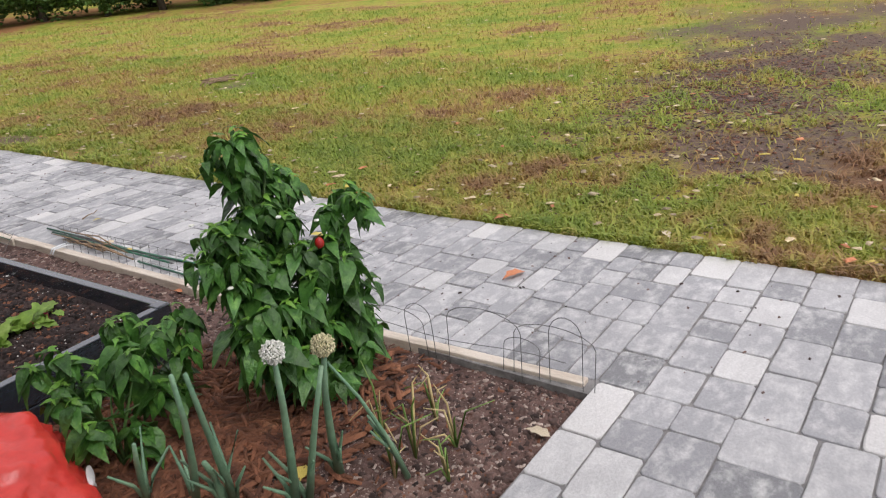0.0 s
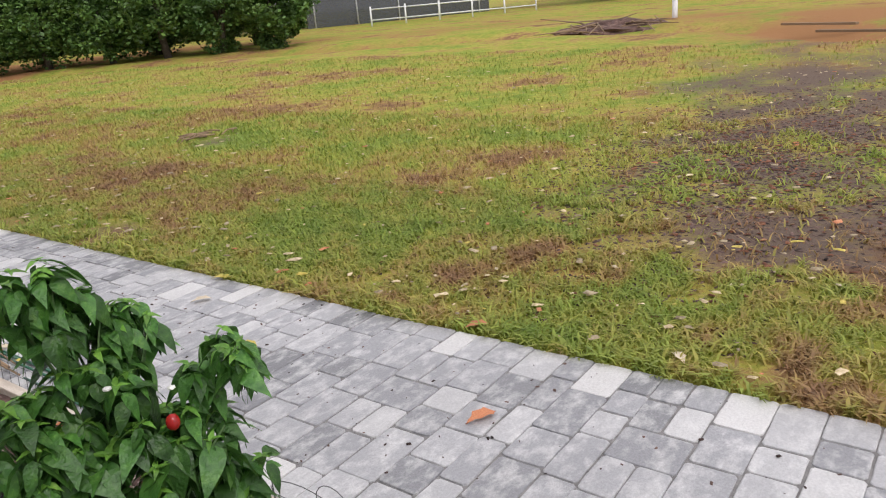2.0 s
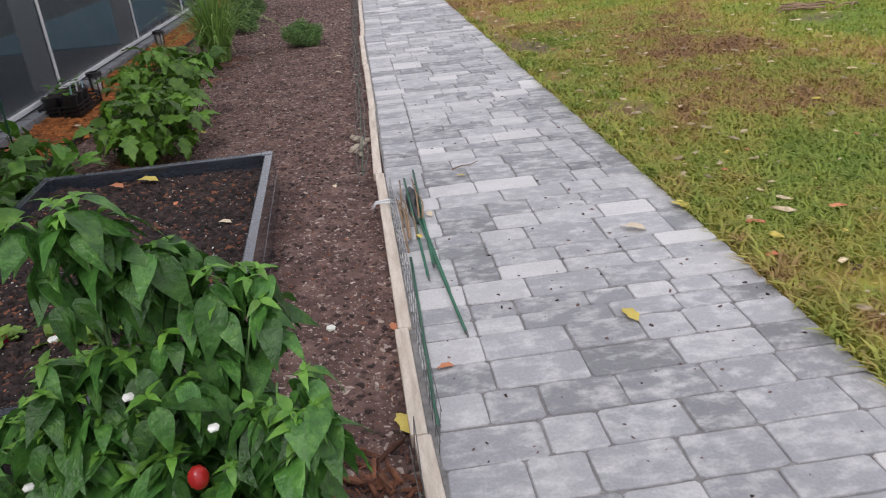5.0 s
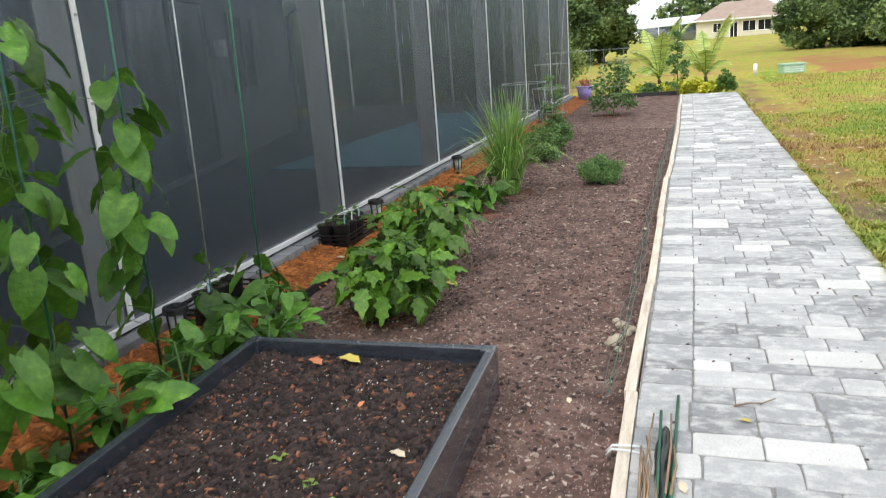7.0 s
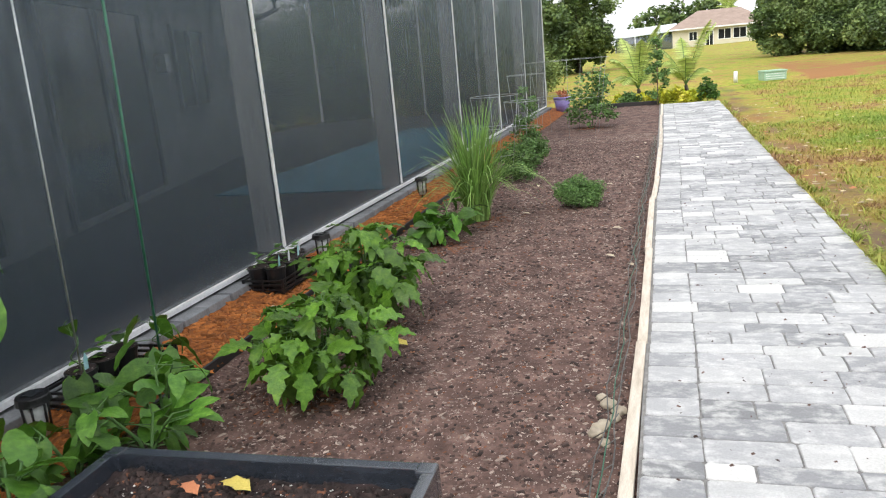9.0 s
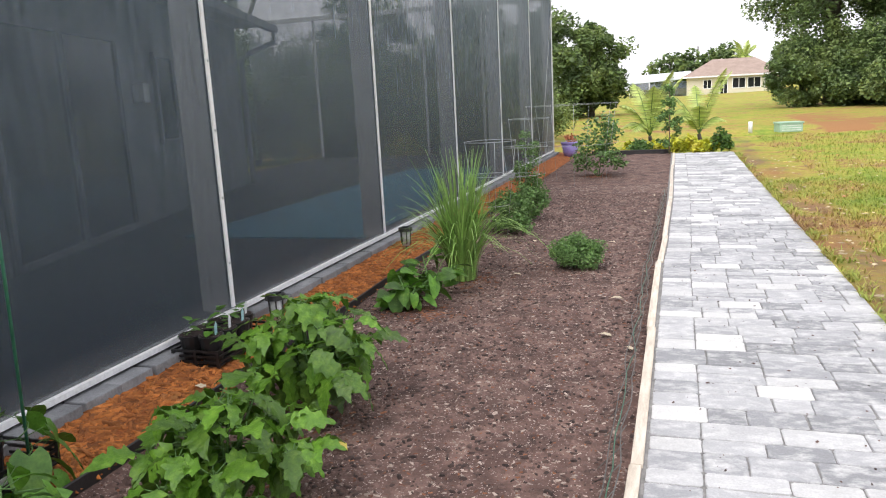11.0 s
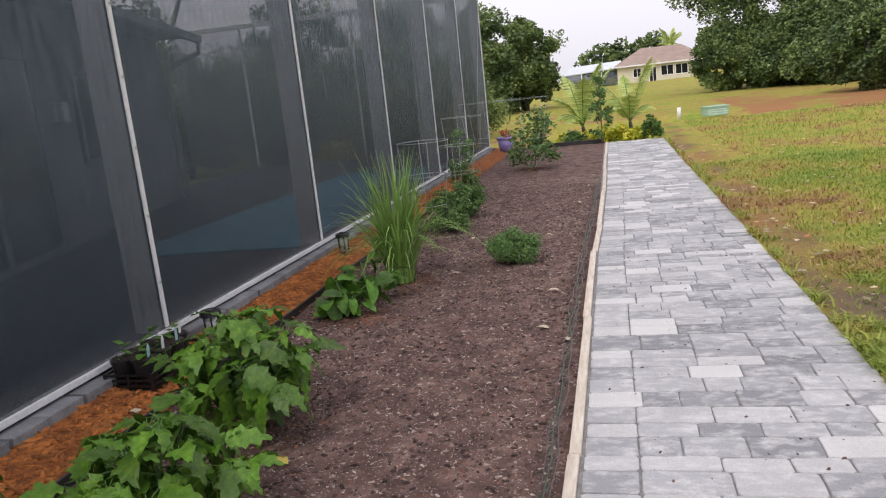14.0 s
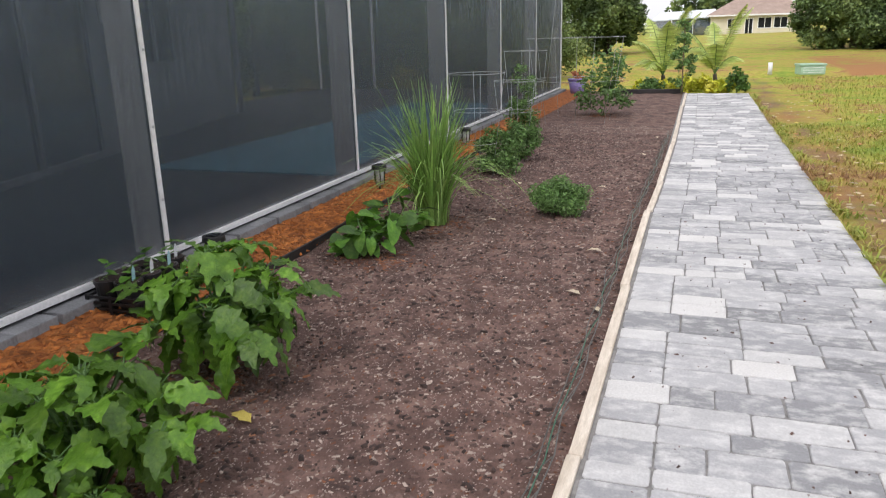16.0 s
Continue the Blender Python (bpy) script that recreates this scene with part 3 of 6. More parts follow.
def crumbs(name, mat, pos, size, rng, flat=0.6, long=1.0):
    """Small angular bits lying on a surface."""
    n = len(pos)
    s = size * (0.45 + 1.1 * rng.random(n) ** 2)
    ang = rng.random(n) * 2 * np.pi
    ca, sa = np.cos(ang), np.sin(ang)
    base = np.array([[-0.5, -0.35, -0.1], [0.5, -0.3, -0.1], [0.45, 0.4, -0.1], [-0.4, 0.35, -0.1], [-0.32, -0.24, 0.6], [0.33, -0.2, 0.55], [0.3, 0.26, 0.65], [-0.28, 0.22, 0.5]])
    vs = base[None] * (1 + 0.26 * rng.normal(size=(n, 8, 3)))
    vs = vs * np.array([long, 1, flat])[None, None] * s[:, None, None]
    x = vs[..., 0] * ca[:, None] - vs[..., 1] * sa[:, None]
    y = vs[..., 0] * sa[:, None] + vs[..., 1] * ca[:, None]
    out = np.stack([x, y, vs[..., 2]], -1) + pos[:, None, :]
    i = np.arange(n)[:, None] * 8
    f = np.concatenate([i + [[0, 1, 5, 4]], i + [[1, 2, 6, 5]], i + [[2, 3, 7, 6]], i + [[3, 0, 4, 7]], i + [[4, 5, 6, 7]]], 1).reshape(-1, 4)
    return tris_mesh(name, out.reshape(-1, 3), f, mat)


# ---- plan ----
RIGHT, END = 1.17, 19.3            # the walkway's lawn edge and far end
CAGE, SILL, BAY = -2.565, 0.14, 2.56
POSTS = [6.26 + BAY * k for k in range(-4, 6)]
EAVE, FAREND = 3.45, 6.26 + BAY * 5
DITCH = [(-40, 24), (3, 26.2), (10.4, 26), (15.7, 19.2), (18.6, 9), (17.5, 4), (14.5, 1.2), (13, -12), (12, -60)]


def wood_x(y):
    """The lawn-side face of the timber edging, which wanders."""
    pts = [(-1, 0), (0, 0), (1.4, -0.06), (3.2, -0.085), (5, -0.065), (8.4, -0.06), (9.3, -0.035), (12, -0.005), (20, 0.0)]
    for (a, p), (b, q) in zip(pts, pts[1:]):
        if y <= b:
            return p + (q - p) * max(0, y - a) / (b - a)
    return 0


def ditch_far(x, y):
    best = 1e9
    for (a, b), (c, d) in zip(DITCH, DITCH[1:]):
        t = max(0, min(1, ((x - a) * (c - a) + (y - b) * (d - b)) / ((c - a) ** 2 + (d - b) ** 2)))
        best = min(best, math.hypot(x - a - t * (c - a), y - b - t * (d - b)))
    return best


def lawn_z(x, y):
    r = max(0, x - RIGHT)
    z = -0.012 + 0.014 * min(r, 20) + 0.02 * noise.noise((x * 0.4, y * 0.4, 2)) * min(1, r)
    d = ditch_far(x, y)
    z -= 0.34 * math.exp(-(d / 0.9) ** 2)
    if y > 40 or x > 30:
        z += 0.004 * max(0, y - 40) + 0.006 * max(0, x - 30)
    if x < RIGHT - 0.01 and y < 24:
        z = -0.12
    return z


def bare(x, y):
    v = (0.92 + 1.3 * noise.noise((x * 1.3, y * 2.4, 9))) * math.exp(-(((x - 6.0) / 3.2) ** 2 + ((y - 0.7) / 1.5) ** 2)) + 0.8 * math.exp(-(((x - 4.1) / 0.5) ** 2 + ((y - 6.6) / 0.35) ** 2))
    v += 0.85 * math.exp(-(((x - 2.9) / 1.0) ** 2 + ((y - 0.0) / 0.7) ** 2)) * (1 + 0.7 * noise.noise((x * 2.3, y * 2.3, 5)))
    v += 0.85 * math.exp(-((x - RIGHT - 0.26 - 0.12 * noise.noise((0, y, 4))) / 0.30) ** 2) * (0.8 + 1.3 * noise.noise((x * 2, y * 1.1, 6)) if y > 4.2 else 0.15)
    v += (0.6 + 0.9 * noise.noise((x * 0.8, y * 1.3, 11))) * max(0, min(1, (x - 6.5) / 2)) * max(0, min(1, (4.5 - y) / 2))
    return v + 0.55 * max(0, noise.noise((x * 0.9, y * 0.9, 7.7)) - 0.15)


# ---- ground ----
def build_ground():
    xs = np.concatenate([[-400, -200, -90, -45, -25, -14, -8, -4, 0, 1.0, RIGHT - 0.02, RIGHT], np.arange(1.3, 8, 0.2), np.arange(8, 32, 0.5), [34, 40, 50, 65, 90, 140, 220, 400]])
    ys = np.concatenate([[-300, -150, -70, -35, -18, -10, -6], np.arange(-4, 13, 0.2), np.arange(13, 32, 0.5), [34, 38, 44, 52, 65, 85, 120, 180, 280, 500]])
    verts = [(x, y, lawn_z(x, y)) for y in ys for x in xs]
    nx = len(xs)
    faces = [(j * nx + i, j * nx + i + 1, (j + 1) * nx + i + 1, (j + 1) * nx + i) for j in range(len(ys) - 1) for i in range(nx - 1)]
    me = mesh_from("ground", verts, faces, LAWN, True)
    a1, a2 = me.attributes.new("bare", 'FLOAT', 'POINT'), me.attributes.new("straw", 'FLOAT', 'POINT')
    for i, (x, y, z) in enumerate(verts):
        a1.data[i].value = bare(x, y) if -5 < x < 16 and -9 < y < 24 else 0.0
        d = ditch_far(x, y)
        beyond = 1.0 if (x > 12 or y > 25) else 0.35
        reach = 9.0 if (y > 26 or x > 19 or (x > 13 and y < 3)) else 1.2
        beyond = 4.0 if y > 26 and x > 4.2 else 0.3 if y > 26 else beyond
        a2.data[i].value = max(0, min(1, 1.2 * math.exp(-(d / reach) ** 2) * beyond * (0.45 + 0.9 * noise.noise((x * 0.22, y * 0.22, 1))) + 0.75 * math.exp(-(((x - 2.15) / 0.85) ** 2 + ((y - 1.1) / 0.5) ** 2)) * (0.6 + noise.noise((x * 4, y * 4, 2))) + (0.75 * math.exp(-((x - RIGHT - 0.25) / 0.38) ** 2) * (0.6 + noise.noise((x * 1.5, y * 0.7, 8))) if 4 < y < 20 else 0) + 1.1 * math.exp(-(((x - 17) / 4) ** 2 + ((y - 1.5) / 3) ** 2))))
    tagged(new("ground", me), "patchy green and yellowed lawn with brown dead turf", "lawn", "", "structure")


build_ground()


def build_grass():
    rng = np.random.default_rng(5)
    keep = []
    for n, x0, x1, y0, y1, s in ((80000, RIGHT, 3.2, -2.2, 8, 0.04), (80000, RIGHT, 6.0, -3, 14, 0.046), (60000, 2, 13, -4, 24, 0.055), (3500, RIGHT - 0.02, RIGHT + 0.1, -2.2, 19, 0.06)):
        px, py = x0 + (x1 - x0) * rng.random(n), y0 + (y1 - y0) * rng.random(n)
        for x, y in zip(px, py):
            if noise.noise((x * 3.4, y * 3.4, 3)) + 0.5 * noise.noise((x * 9, y * 9, 6)) > -0.8 + 1.35 * bare(x, y) or rng.random() < 0.07:
                keep.append((x, y, lawn_z(x, y), s))
    k = np.array(keep)
    n = len(k)
    tall = k[:, 3] * (0.5 + rng.random(n))
    ang = rng.random(n) * 2 * np.pi
    lean = 0.7 + 1.2 * rng.random(n)
    d = np.stack([np.cos(ang), np.sin(ang), np.zeros(n)], 1)
    side = np.stack([-np.sin(ang), np.cos(ang), np.zeros(n)], 1) * (0.0028 + 0.0026 * rng.random(n))[:, None] * (k[:, 3] / 0.045)[:, None]
    b = k[:, :3] - [0, 0, 0.004]
    mid = b + d * (tall * lean * 0.35)[:, None] + np.array([0, 0, 1]) * (tall * 0.65)[:, None]
    tip = b + d * (tall * lean)[:, None] + np.array([0, 0, 1]) * (tall * 0.8)[:, None]
    v = np.stack([b - side, b + side, mid + side, mid - side, tip], 1).reshape(-1, 3)
    i = np.arange(n)[:, None] * 5
    f = np.concatenate([i + [[0, 1, 2]], i + [[0, 2, 3]], i + [[3, 2, 4]]], 1).reshape(-1, 3)
    tagged(new("grass", tris_mesh("grass", v, f, BLADE)), "short sparse green and straw-coloured grass blades", "grass", "", "stuff")


build_grass()


# ---- garden soil, mulch, timber ----
def bumpy_sheet(name, x0, x1, y0, y1, step, zf, mat):
    xs = np.linspace(x0, x1, max(2, int((x1 - x0) / step)))
    ys = np.linspace(y0, y1, max(2, int((y1 - y0) / step)))
    verts = [(x, y, zf(x, y)) for y in ys for x in xs]
    nx = len(xs)
    faces = [(j * nx + i, j * nx + i + 1, (j + 1) * nx + i + 1, (j + 1) * nx + i) for j in range(len(ys) - 1) for i in range(nx - 1)]
    return mesh_from(name, verts, faces, mat, True)


def soil_z(x, y):
    z = -0.035 + 0.016 * noise.noise((x * 2.2, y * 2.2, 5)) + 0.010 * noise.noise((x * 9, y * 9, 1)) + 0.006 * noise.noise((x * 23, y * 23, 3))
    bank = 0.045 * max(0, min(1, (-0.22 - x) / 0.3)) * max(0, min(1, (y - 1.0) / 0.4)) * max(0, min(1, (4.0 - y) / 0.5)) if x > -1.2 else 0
    return z + bank + 0.03 * max(0, min(1, (-1.4 - x) / 0.8))


def mulch_z(x, y):
    return 0.0 + 0.07 * max(0, min(1, (-2.1 - x) / 0.4)) + 0.012 * noise.noise((x * 9, y * 9, 1)) + 0.010 * noise.noise((x * 25, y * 25, 3))


tagged(new("garden_soil", bumpy_sheet("garden_soil", -2.6, -0.06, -0.04, 20.2, 0.045, soil_z, SOIL)), "dark brown garden soil flecked with bark and perlite", "soil", "", "structure")
tagged(new("mulch_strip", bumpy_sheet("mulch_strip", CAGE, -2.085, 1.2, 19.6, 0.04, mulch_z, MULCH)), "orange-brown shredded bark mulch along the screen enclosure", "mulch", "", "structure")


def build_bits():
    rng = np.random.default_rng(8)

    def field(n, x0, x1, y0, y1, zf, dy=1.0):
        x, y = x0 + (x1 - x0) * rng.random(n), y0 + (y1 - y0) * rng.random(n) ** dy
        return np.array([(a, b, zf(a, b) - 0.001) for a, b in zip(x, y)])
    tagged(new("perlite_crumbs", crumbs("perlite_crumbs", PERLITE, field(22000, -2.05, -0.08, 0, 14, soil_z, 1.4), 0.0105, rng, 0.4, 1.9)), "pale perlite and bark crumbs in the soil", "crumbs", "", "stuff")
    tagged(new("soil_crumbs", crumbs("soil_crumbs", CRUMB, field(40000, -2.05, -0.07, 0, 13, soil_z, 1.4), 0.0165, rng, 0.5, 1.3)), "dark brown crumbs of garden soil and bark", "crumbs", "", "stuff")
    tagged(new("bark_crumbs", crumbs("bark_crumbs", BROWNCHIP, field(9000, -2.12, -0.07, 0, 9.5, soil_z, 1.2), 0.0095, rng, 0.5, 1.5)), "reddish-brown bark crumbs in the garden soil", "crumbs", "", "stuff")
    tagged(new("bark_chips", crumbs("bark_chips", CHIP, field(13000, CAGE + 0.1, -2.09, 1.6, 13, mulch_z, 1.2), 0.017, rng, 0.7, 3.8)), "orange shredded bark chips", "mulch", "", "stuff")
    r = np.array([(x, y, soil_z(x, y) + 0.022 * rng.random()) for x, y in zip(-0.95 + 0.42 * rng.normal(size=6500), 0.95 + 0.24 * rng.normal(size=6500)) if 0.3 < y < 1.42 and -1.9 < x < -0.1])
    tagged(new("straw_mulch", crumbs("straw_mulch", BROWNCHIP, r, 0.017, rng, 0.6, 4.5)), "red-brown pine straw mulch round the pepper plants", "mulch", "", "stuff")
    r = np.array([(x, y, soil_z(x, y)) for cx, cy in ((-1.58, 5.25), (-1.52, 4.4), (-1.62, 6.92), (-1.55, 7.85), (-1.25, 15.3)) for x, y in zip(cx + 0.13 * rng.normal(size=260), cy + 0.12 * rng.normal(size=260))])
    tagged(new("bark_rings", crumbs("bark_rings", BROWNCHIP, r, 0.013, rng, 0.5, 2.6)), "rusty bark mulch ringing the plant stems", "mulch", "", "stuff")


build_bits()


def build_timber():
    t = thing("timber_edging", "pale new timber edging boards along the paved walkway", "edging", 0, 0, 0)
    cuts = [0.0, 1.42, 1.98, 3.6, 5.0, 6.7, 8.45, 9.6, 11.9, 14.2, 16.6, END]
    for i, (a, b) in enumerate(zip(cuts, cuts[1:])):
        bm = bmesh.new()
        box(bm, -0.023, 0.023, 0, math.hypot(b - a, wood_x(b) - wood_x(a)) - 0.004, -0.075, 0.009, 0.006)
        ob = part("board", bm, TIMBER, t)
        off = (0.0, -0.008, 0.004, -0.005)[i % 4]
        ob.matrix_basis = pose(wood_x(a) - 0.029 + off, a, 0, 0, 0, -math.degrees(math.atan2(wood_x(b) - wood_x(a), b - a)))


build_timber()

e = thing("landscape_edging", "black plastic landscape edging strip between soil and mulch", "edging")
for a in range(7):
    bm = bmesh.new()
    rows = []
    for y in np.linspace(4.1 + 1.3 * a, 5.4 + 1.3 * a, 10):
        x = -2.085 + 0.025 * noise.noise((y * 0.8, 3, 1))
        rows.append([bm.verts.new((x + dx, y, z)) for dx, z in ((-0.006, -0.05), (-0.006, 0.04), (0.0, 0.045), (0.006, 0.04), (0.006, -0.05))])
    for p, q in zip(rows, rows[1:]):
        for i in range(4):
            bm.faces.new((p[i], q[i], q[i + 1], p[i + 1]))
    part("strip", bm, EDGE, e)


# ---- screen enclosure ----
def build_enclosure():
    t = thing("pool_enclosure", "white-framed pool enclosure with dark charcoal insect screen", "screen enclosure", CAGE, 0, 0)

    def piece(name, mat, *boxes):
        bm = bmesh.new()
        for q in boxes:
            box(bm, *q)
        return part(name, bm, mat, t)
    y0, y1 = POSTS[0], FAREND
    for y in POSTS:
        p = piece("post", GREYPOST, (-0.21, -0.022, y - 0.024, y + 0.024, SILL, EAVE - 0.1))
        q = piece("spline_strip", WHITE, (-0.011, 0.0, y - 0.015, y + 0.015, SILL + 0.03, EAVE - 0.1))
        q.parent = p
        for k in range(8):
            bm = bmesh.new()
            box(bm, 0.0005, 0.006, y - 0.007, y + 0.007, SILL + 0.3 + 0.4 * k, SILL + 0.314 + 0.4 * k)
            part("screw_head", bm, ZINC, p)
        # the sloping roof beam over each post
        if y < y1 - 1:
            bar("roof_beam", [(-0.08, y, EAVE - 0.1), (-2.2, y, EAVE + 1.05), (-5.6, y, EAVE + 1.05)], 0.06, GREYPOST, t, None, 4)
    piece("sill_rail", WHITE, (-0.06, 0.004, y0 - 0.03, y1 + 0.03, SILL - 0.012, SILL + 0.016))
    piece("eave_beam", WHITE, (-0.16, 0.03, y0 - 0.05, y1 + 0.05, EAVE - 0.1, EAVE + 0.05))
    # hip braces rising over every other bay
    for a, b in zip(POSTS[::2], POSTS[1::2]):
        for p, q in ((a, b), (b, a)):
            bm = bmesh.new()
            tube(bm, [(-0.1, p, EAVE - 0.06), (-2.2, q, EAVE + 1.04)], 0.045, 0.045, 4)
            part("roof_brace", bm, GREYPOST, t)
    piece("ridge_beam", GREYPOST, (-2.26, -2.16, y0, y1, EAVE + 1.0, EAVE + 1.1))
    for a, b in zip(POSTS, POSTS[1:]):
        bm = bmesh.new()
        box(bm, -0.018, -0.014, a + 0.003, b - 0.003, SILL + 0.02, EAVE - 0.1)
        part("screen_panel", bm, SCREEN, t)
        bm = bmesh.new()
        q = [bm.verts.new(v) for v in ((-0.08, a, EAVE - 0.02), (-0.08, b, EAVE - 0.02), (-2.2, b, EAVE + 1.12), (-2.2, a, EAVE + 1.12))]
        bm.faces.new(q)
        q2 = [bm.verts.new(v) for v in ((-2.21, a, EAVE + 1.12), (-2.21, b, EAVE + 1.12), (-5.6, b, EAVE + 1.12), (-5.6, a, EAVE + 1.12))]
        bm.faces.new(q2)
        part("roof_screen", bm, ROOFSCREEN, t)
    # the end wall across, and the roof's hip over it
    for k in range(5):
        x = -0.16 - k * 1.36
        piece("end_post", GREYPOST, (x - 0.05, x, y1 - 0.02, y1 + 0.03, SILL, EAVE - 0.1))
    piece("end_beam", GREYPOST, (-7.4, -0.16, y1 - 0.05, y1 + 0.05, EAVE - 0.1, EAVE))
    bar("end_rafter", [(-4.2, y1, EAVE - 0.05), (-4.2, y1 - 2.2, EAVE + 1.05)], 0.05, GREYPOST, t, None, 4)
    bar("hip_beam", [(-7.4, y1, EAVE - 0.05), (-5.4, y1 - 2.2, EAVE + 1.05)], 0.06, GREYPOST, t, None, 4)
    bar("hip_beam", [(-0.1, y1, EAVE - 0.05), (-2.2, y1 - 2.2, EAVE + 1.05)], 0.06, GREYPOST, t, None, 4)
    bar("ridge_end", [(-2.2, y1 - 2.2, EAVE + 1.05), (-7.4, y1 - 2.2, EAVE + 1.05)], 0.05, GREYPOST, t, None, 4)
    bm = bmesh.new()
    box(bm, -7.4, -0.16, y1 - 0.004, y1, SILL, EAVE - 0.1)
    part("end_screen", bm, ROOFSCREEN, t)
    bm = bmesh.new()
    q = [bm.verts.new(v) for v in ((-0.1, y1, EAVE + 0.02), (-7.4, y1, EAVE + 0.02), (-7.4, y1 - 2.2, EAVE + 1.13), (-2.2, y1 - 2.2, EAVE + 1.13))]
    bm.faces.new(q)
    part("hip_screen", bm, ROOFSCREEN, t)
    piece("corner_post", WHITE, (-0.05, 0.004, y1 + 0.032, y1 + 0.062, SILL, EAVE - 0.1))
    bar("brace_cable", [(0.012, y1 + 0.02, EAVE - 0.12), (0.012, y1 - 1.7, SILL + 0.02)], 0.006, ZINC, t, None, 6)


build_enclosure()

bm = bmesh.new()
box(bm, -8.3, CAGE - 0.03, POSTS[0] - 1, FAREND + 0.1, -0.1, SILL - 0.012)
tagged(part("patio_deck", bm, DECK, None), "paved pool deck inside the screen enclosure, darkened to stand for its shade", "patio", "", "structure")
bm = bmesh.new()
box(bm, -4.7, -2.75, 8.7, 15.5, SILL - 0.01, SILL + 0.004)
tagged(part("pool_water", bm, POOL, None), "still blue-green swimming pool water", "pool", "", "structure")

k = thing("deck_kerb", "grey concrete edge pavers under the enclosure sill", "kerb", 0, 0, 0, 0, "", "structure")
bm = bmesh.new()
box(bm, CAGE - 0.03, CAGE + 0.095, 0, 0.235, -0.06, SILL - 0.03, 0.007)
first = part("kerb_block", bm, KERB, k)
first.matrix_basis = pose(0, 0.6, 0)
for i in range(1, 78):
    c = first.copy()
    scene.collection.objects.link(c)
    c.matrix_basis = pose(0.0015 * math.sin(i * 2.3), 0.6 + 0.2385 * i, 0.001 * math.sin(i * 1.7), 0, 0, 0.3 * math.sin(i * 3.1))


def build_own_house():
    t = thing("own_house", "grey stucco house wall with a gutter behind the pool screen", "house", -6.7, 14.4, 0, 16.3)
    bm = bmesh.new()
    box(bm, -6, -0.5, -11.6, -0.5, -0.1, 2.72)
    part("wall", bm, STUCCO, t)
    bm = bmesh.new()
    q = [bm.verts.new(v) for v in ((0, -12, 2.76), (0, 0, 2.76), (-6.5, 0, 2.76), (-6.5, -12, 2.76), (-3.2, -9, 3.5), (-3.2, -3.2, 3.5))]
    for f in ((0, 1, 5, 4), (1, 2, 5), (2, 3, 4, 5), (3, 0, 4), (3, 2, 1, 0)):
        bm.faces.new([q[i] for i in f])
    part("roof", bm, DARKSHINGLE, t)
    bm = bmesh.new()
    box(bm, 0.0, 0.11, -12, 0.06, 2.66, 2.78, 0.015)
    part("gutter", bm, STUCCO, t)
    bm = bmesh.new()
    tube(bm, [(0.05, -0.05, 2.66), (0.05, -0.05, 2.5), (-0.3, -0.45, 2.3), (-0.44, -0.45, 2.2), (-0.44, -0.45, 0.1)], 0.045, 0.045, 8)
    part("downspout", bm, STUCCO, t)
    for y, w, z0, z1 in ((-3.6, 1.3, 1.0, 2.1), (-6.4, 2.4, 0.15, 2.2), (-9.6, 2.0, 0.15, 2.2)):
        bm = bmesh.new()
        for a, b2, c, d in ((y - w / 2, y + w / 2, z1 - 0.06, z1), (y - w / 2, y + w / 2, z0, z0 + 0.06), (y - w / 2, y - w / 2 + 0.06, z0, z1), (y + w / 2 - 0.06, y + w / 2, z0, z1), (y - 0.03, y + 0.03, z0, z1)):
            box(bm, -0.5, -0.45, a, b2, c, d)
        f = part("window", bm, STUCCO, t)
        bm = bmesh.new()
        box(bm, -0.495, -0.48, y - w / 2, y + w / 2, z0, z1)
        part("pane", bm, DARKGLASS, f)
    bm = bmesh.new()
    box(bm, -0.5, -0.36, -4.9, -4.72, 1.5, 1.72, 0.02)
    part("wall_lamp", bm, WHITE, t)


build_own_house()


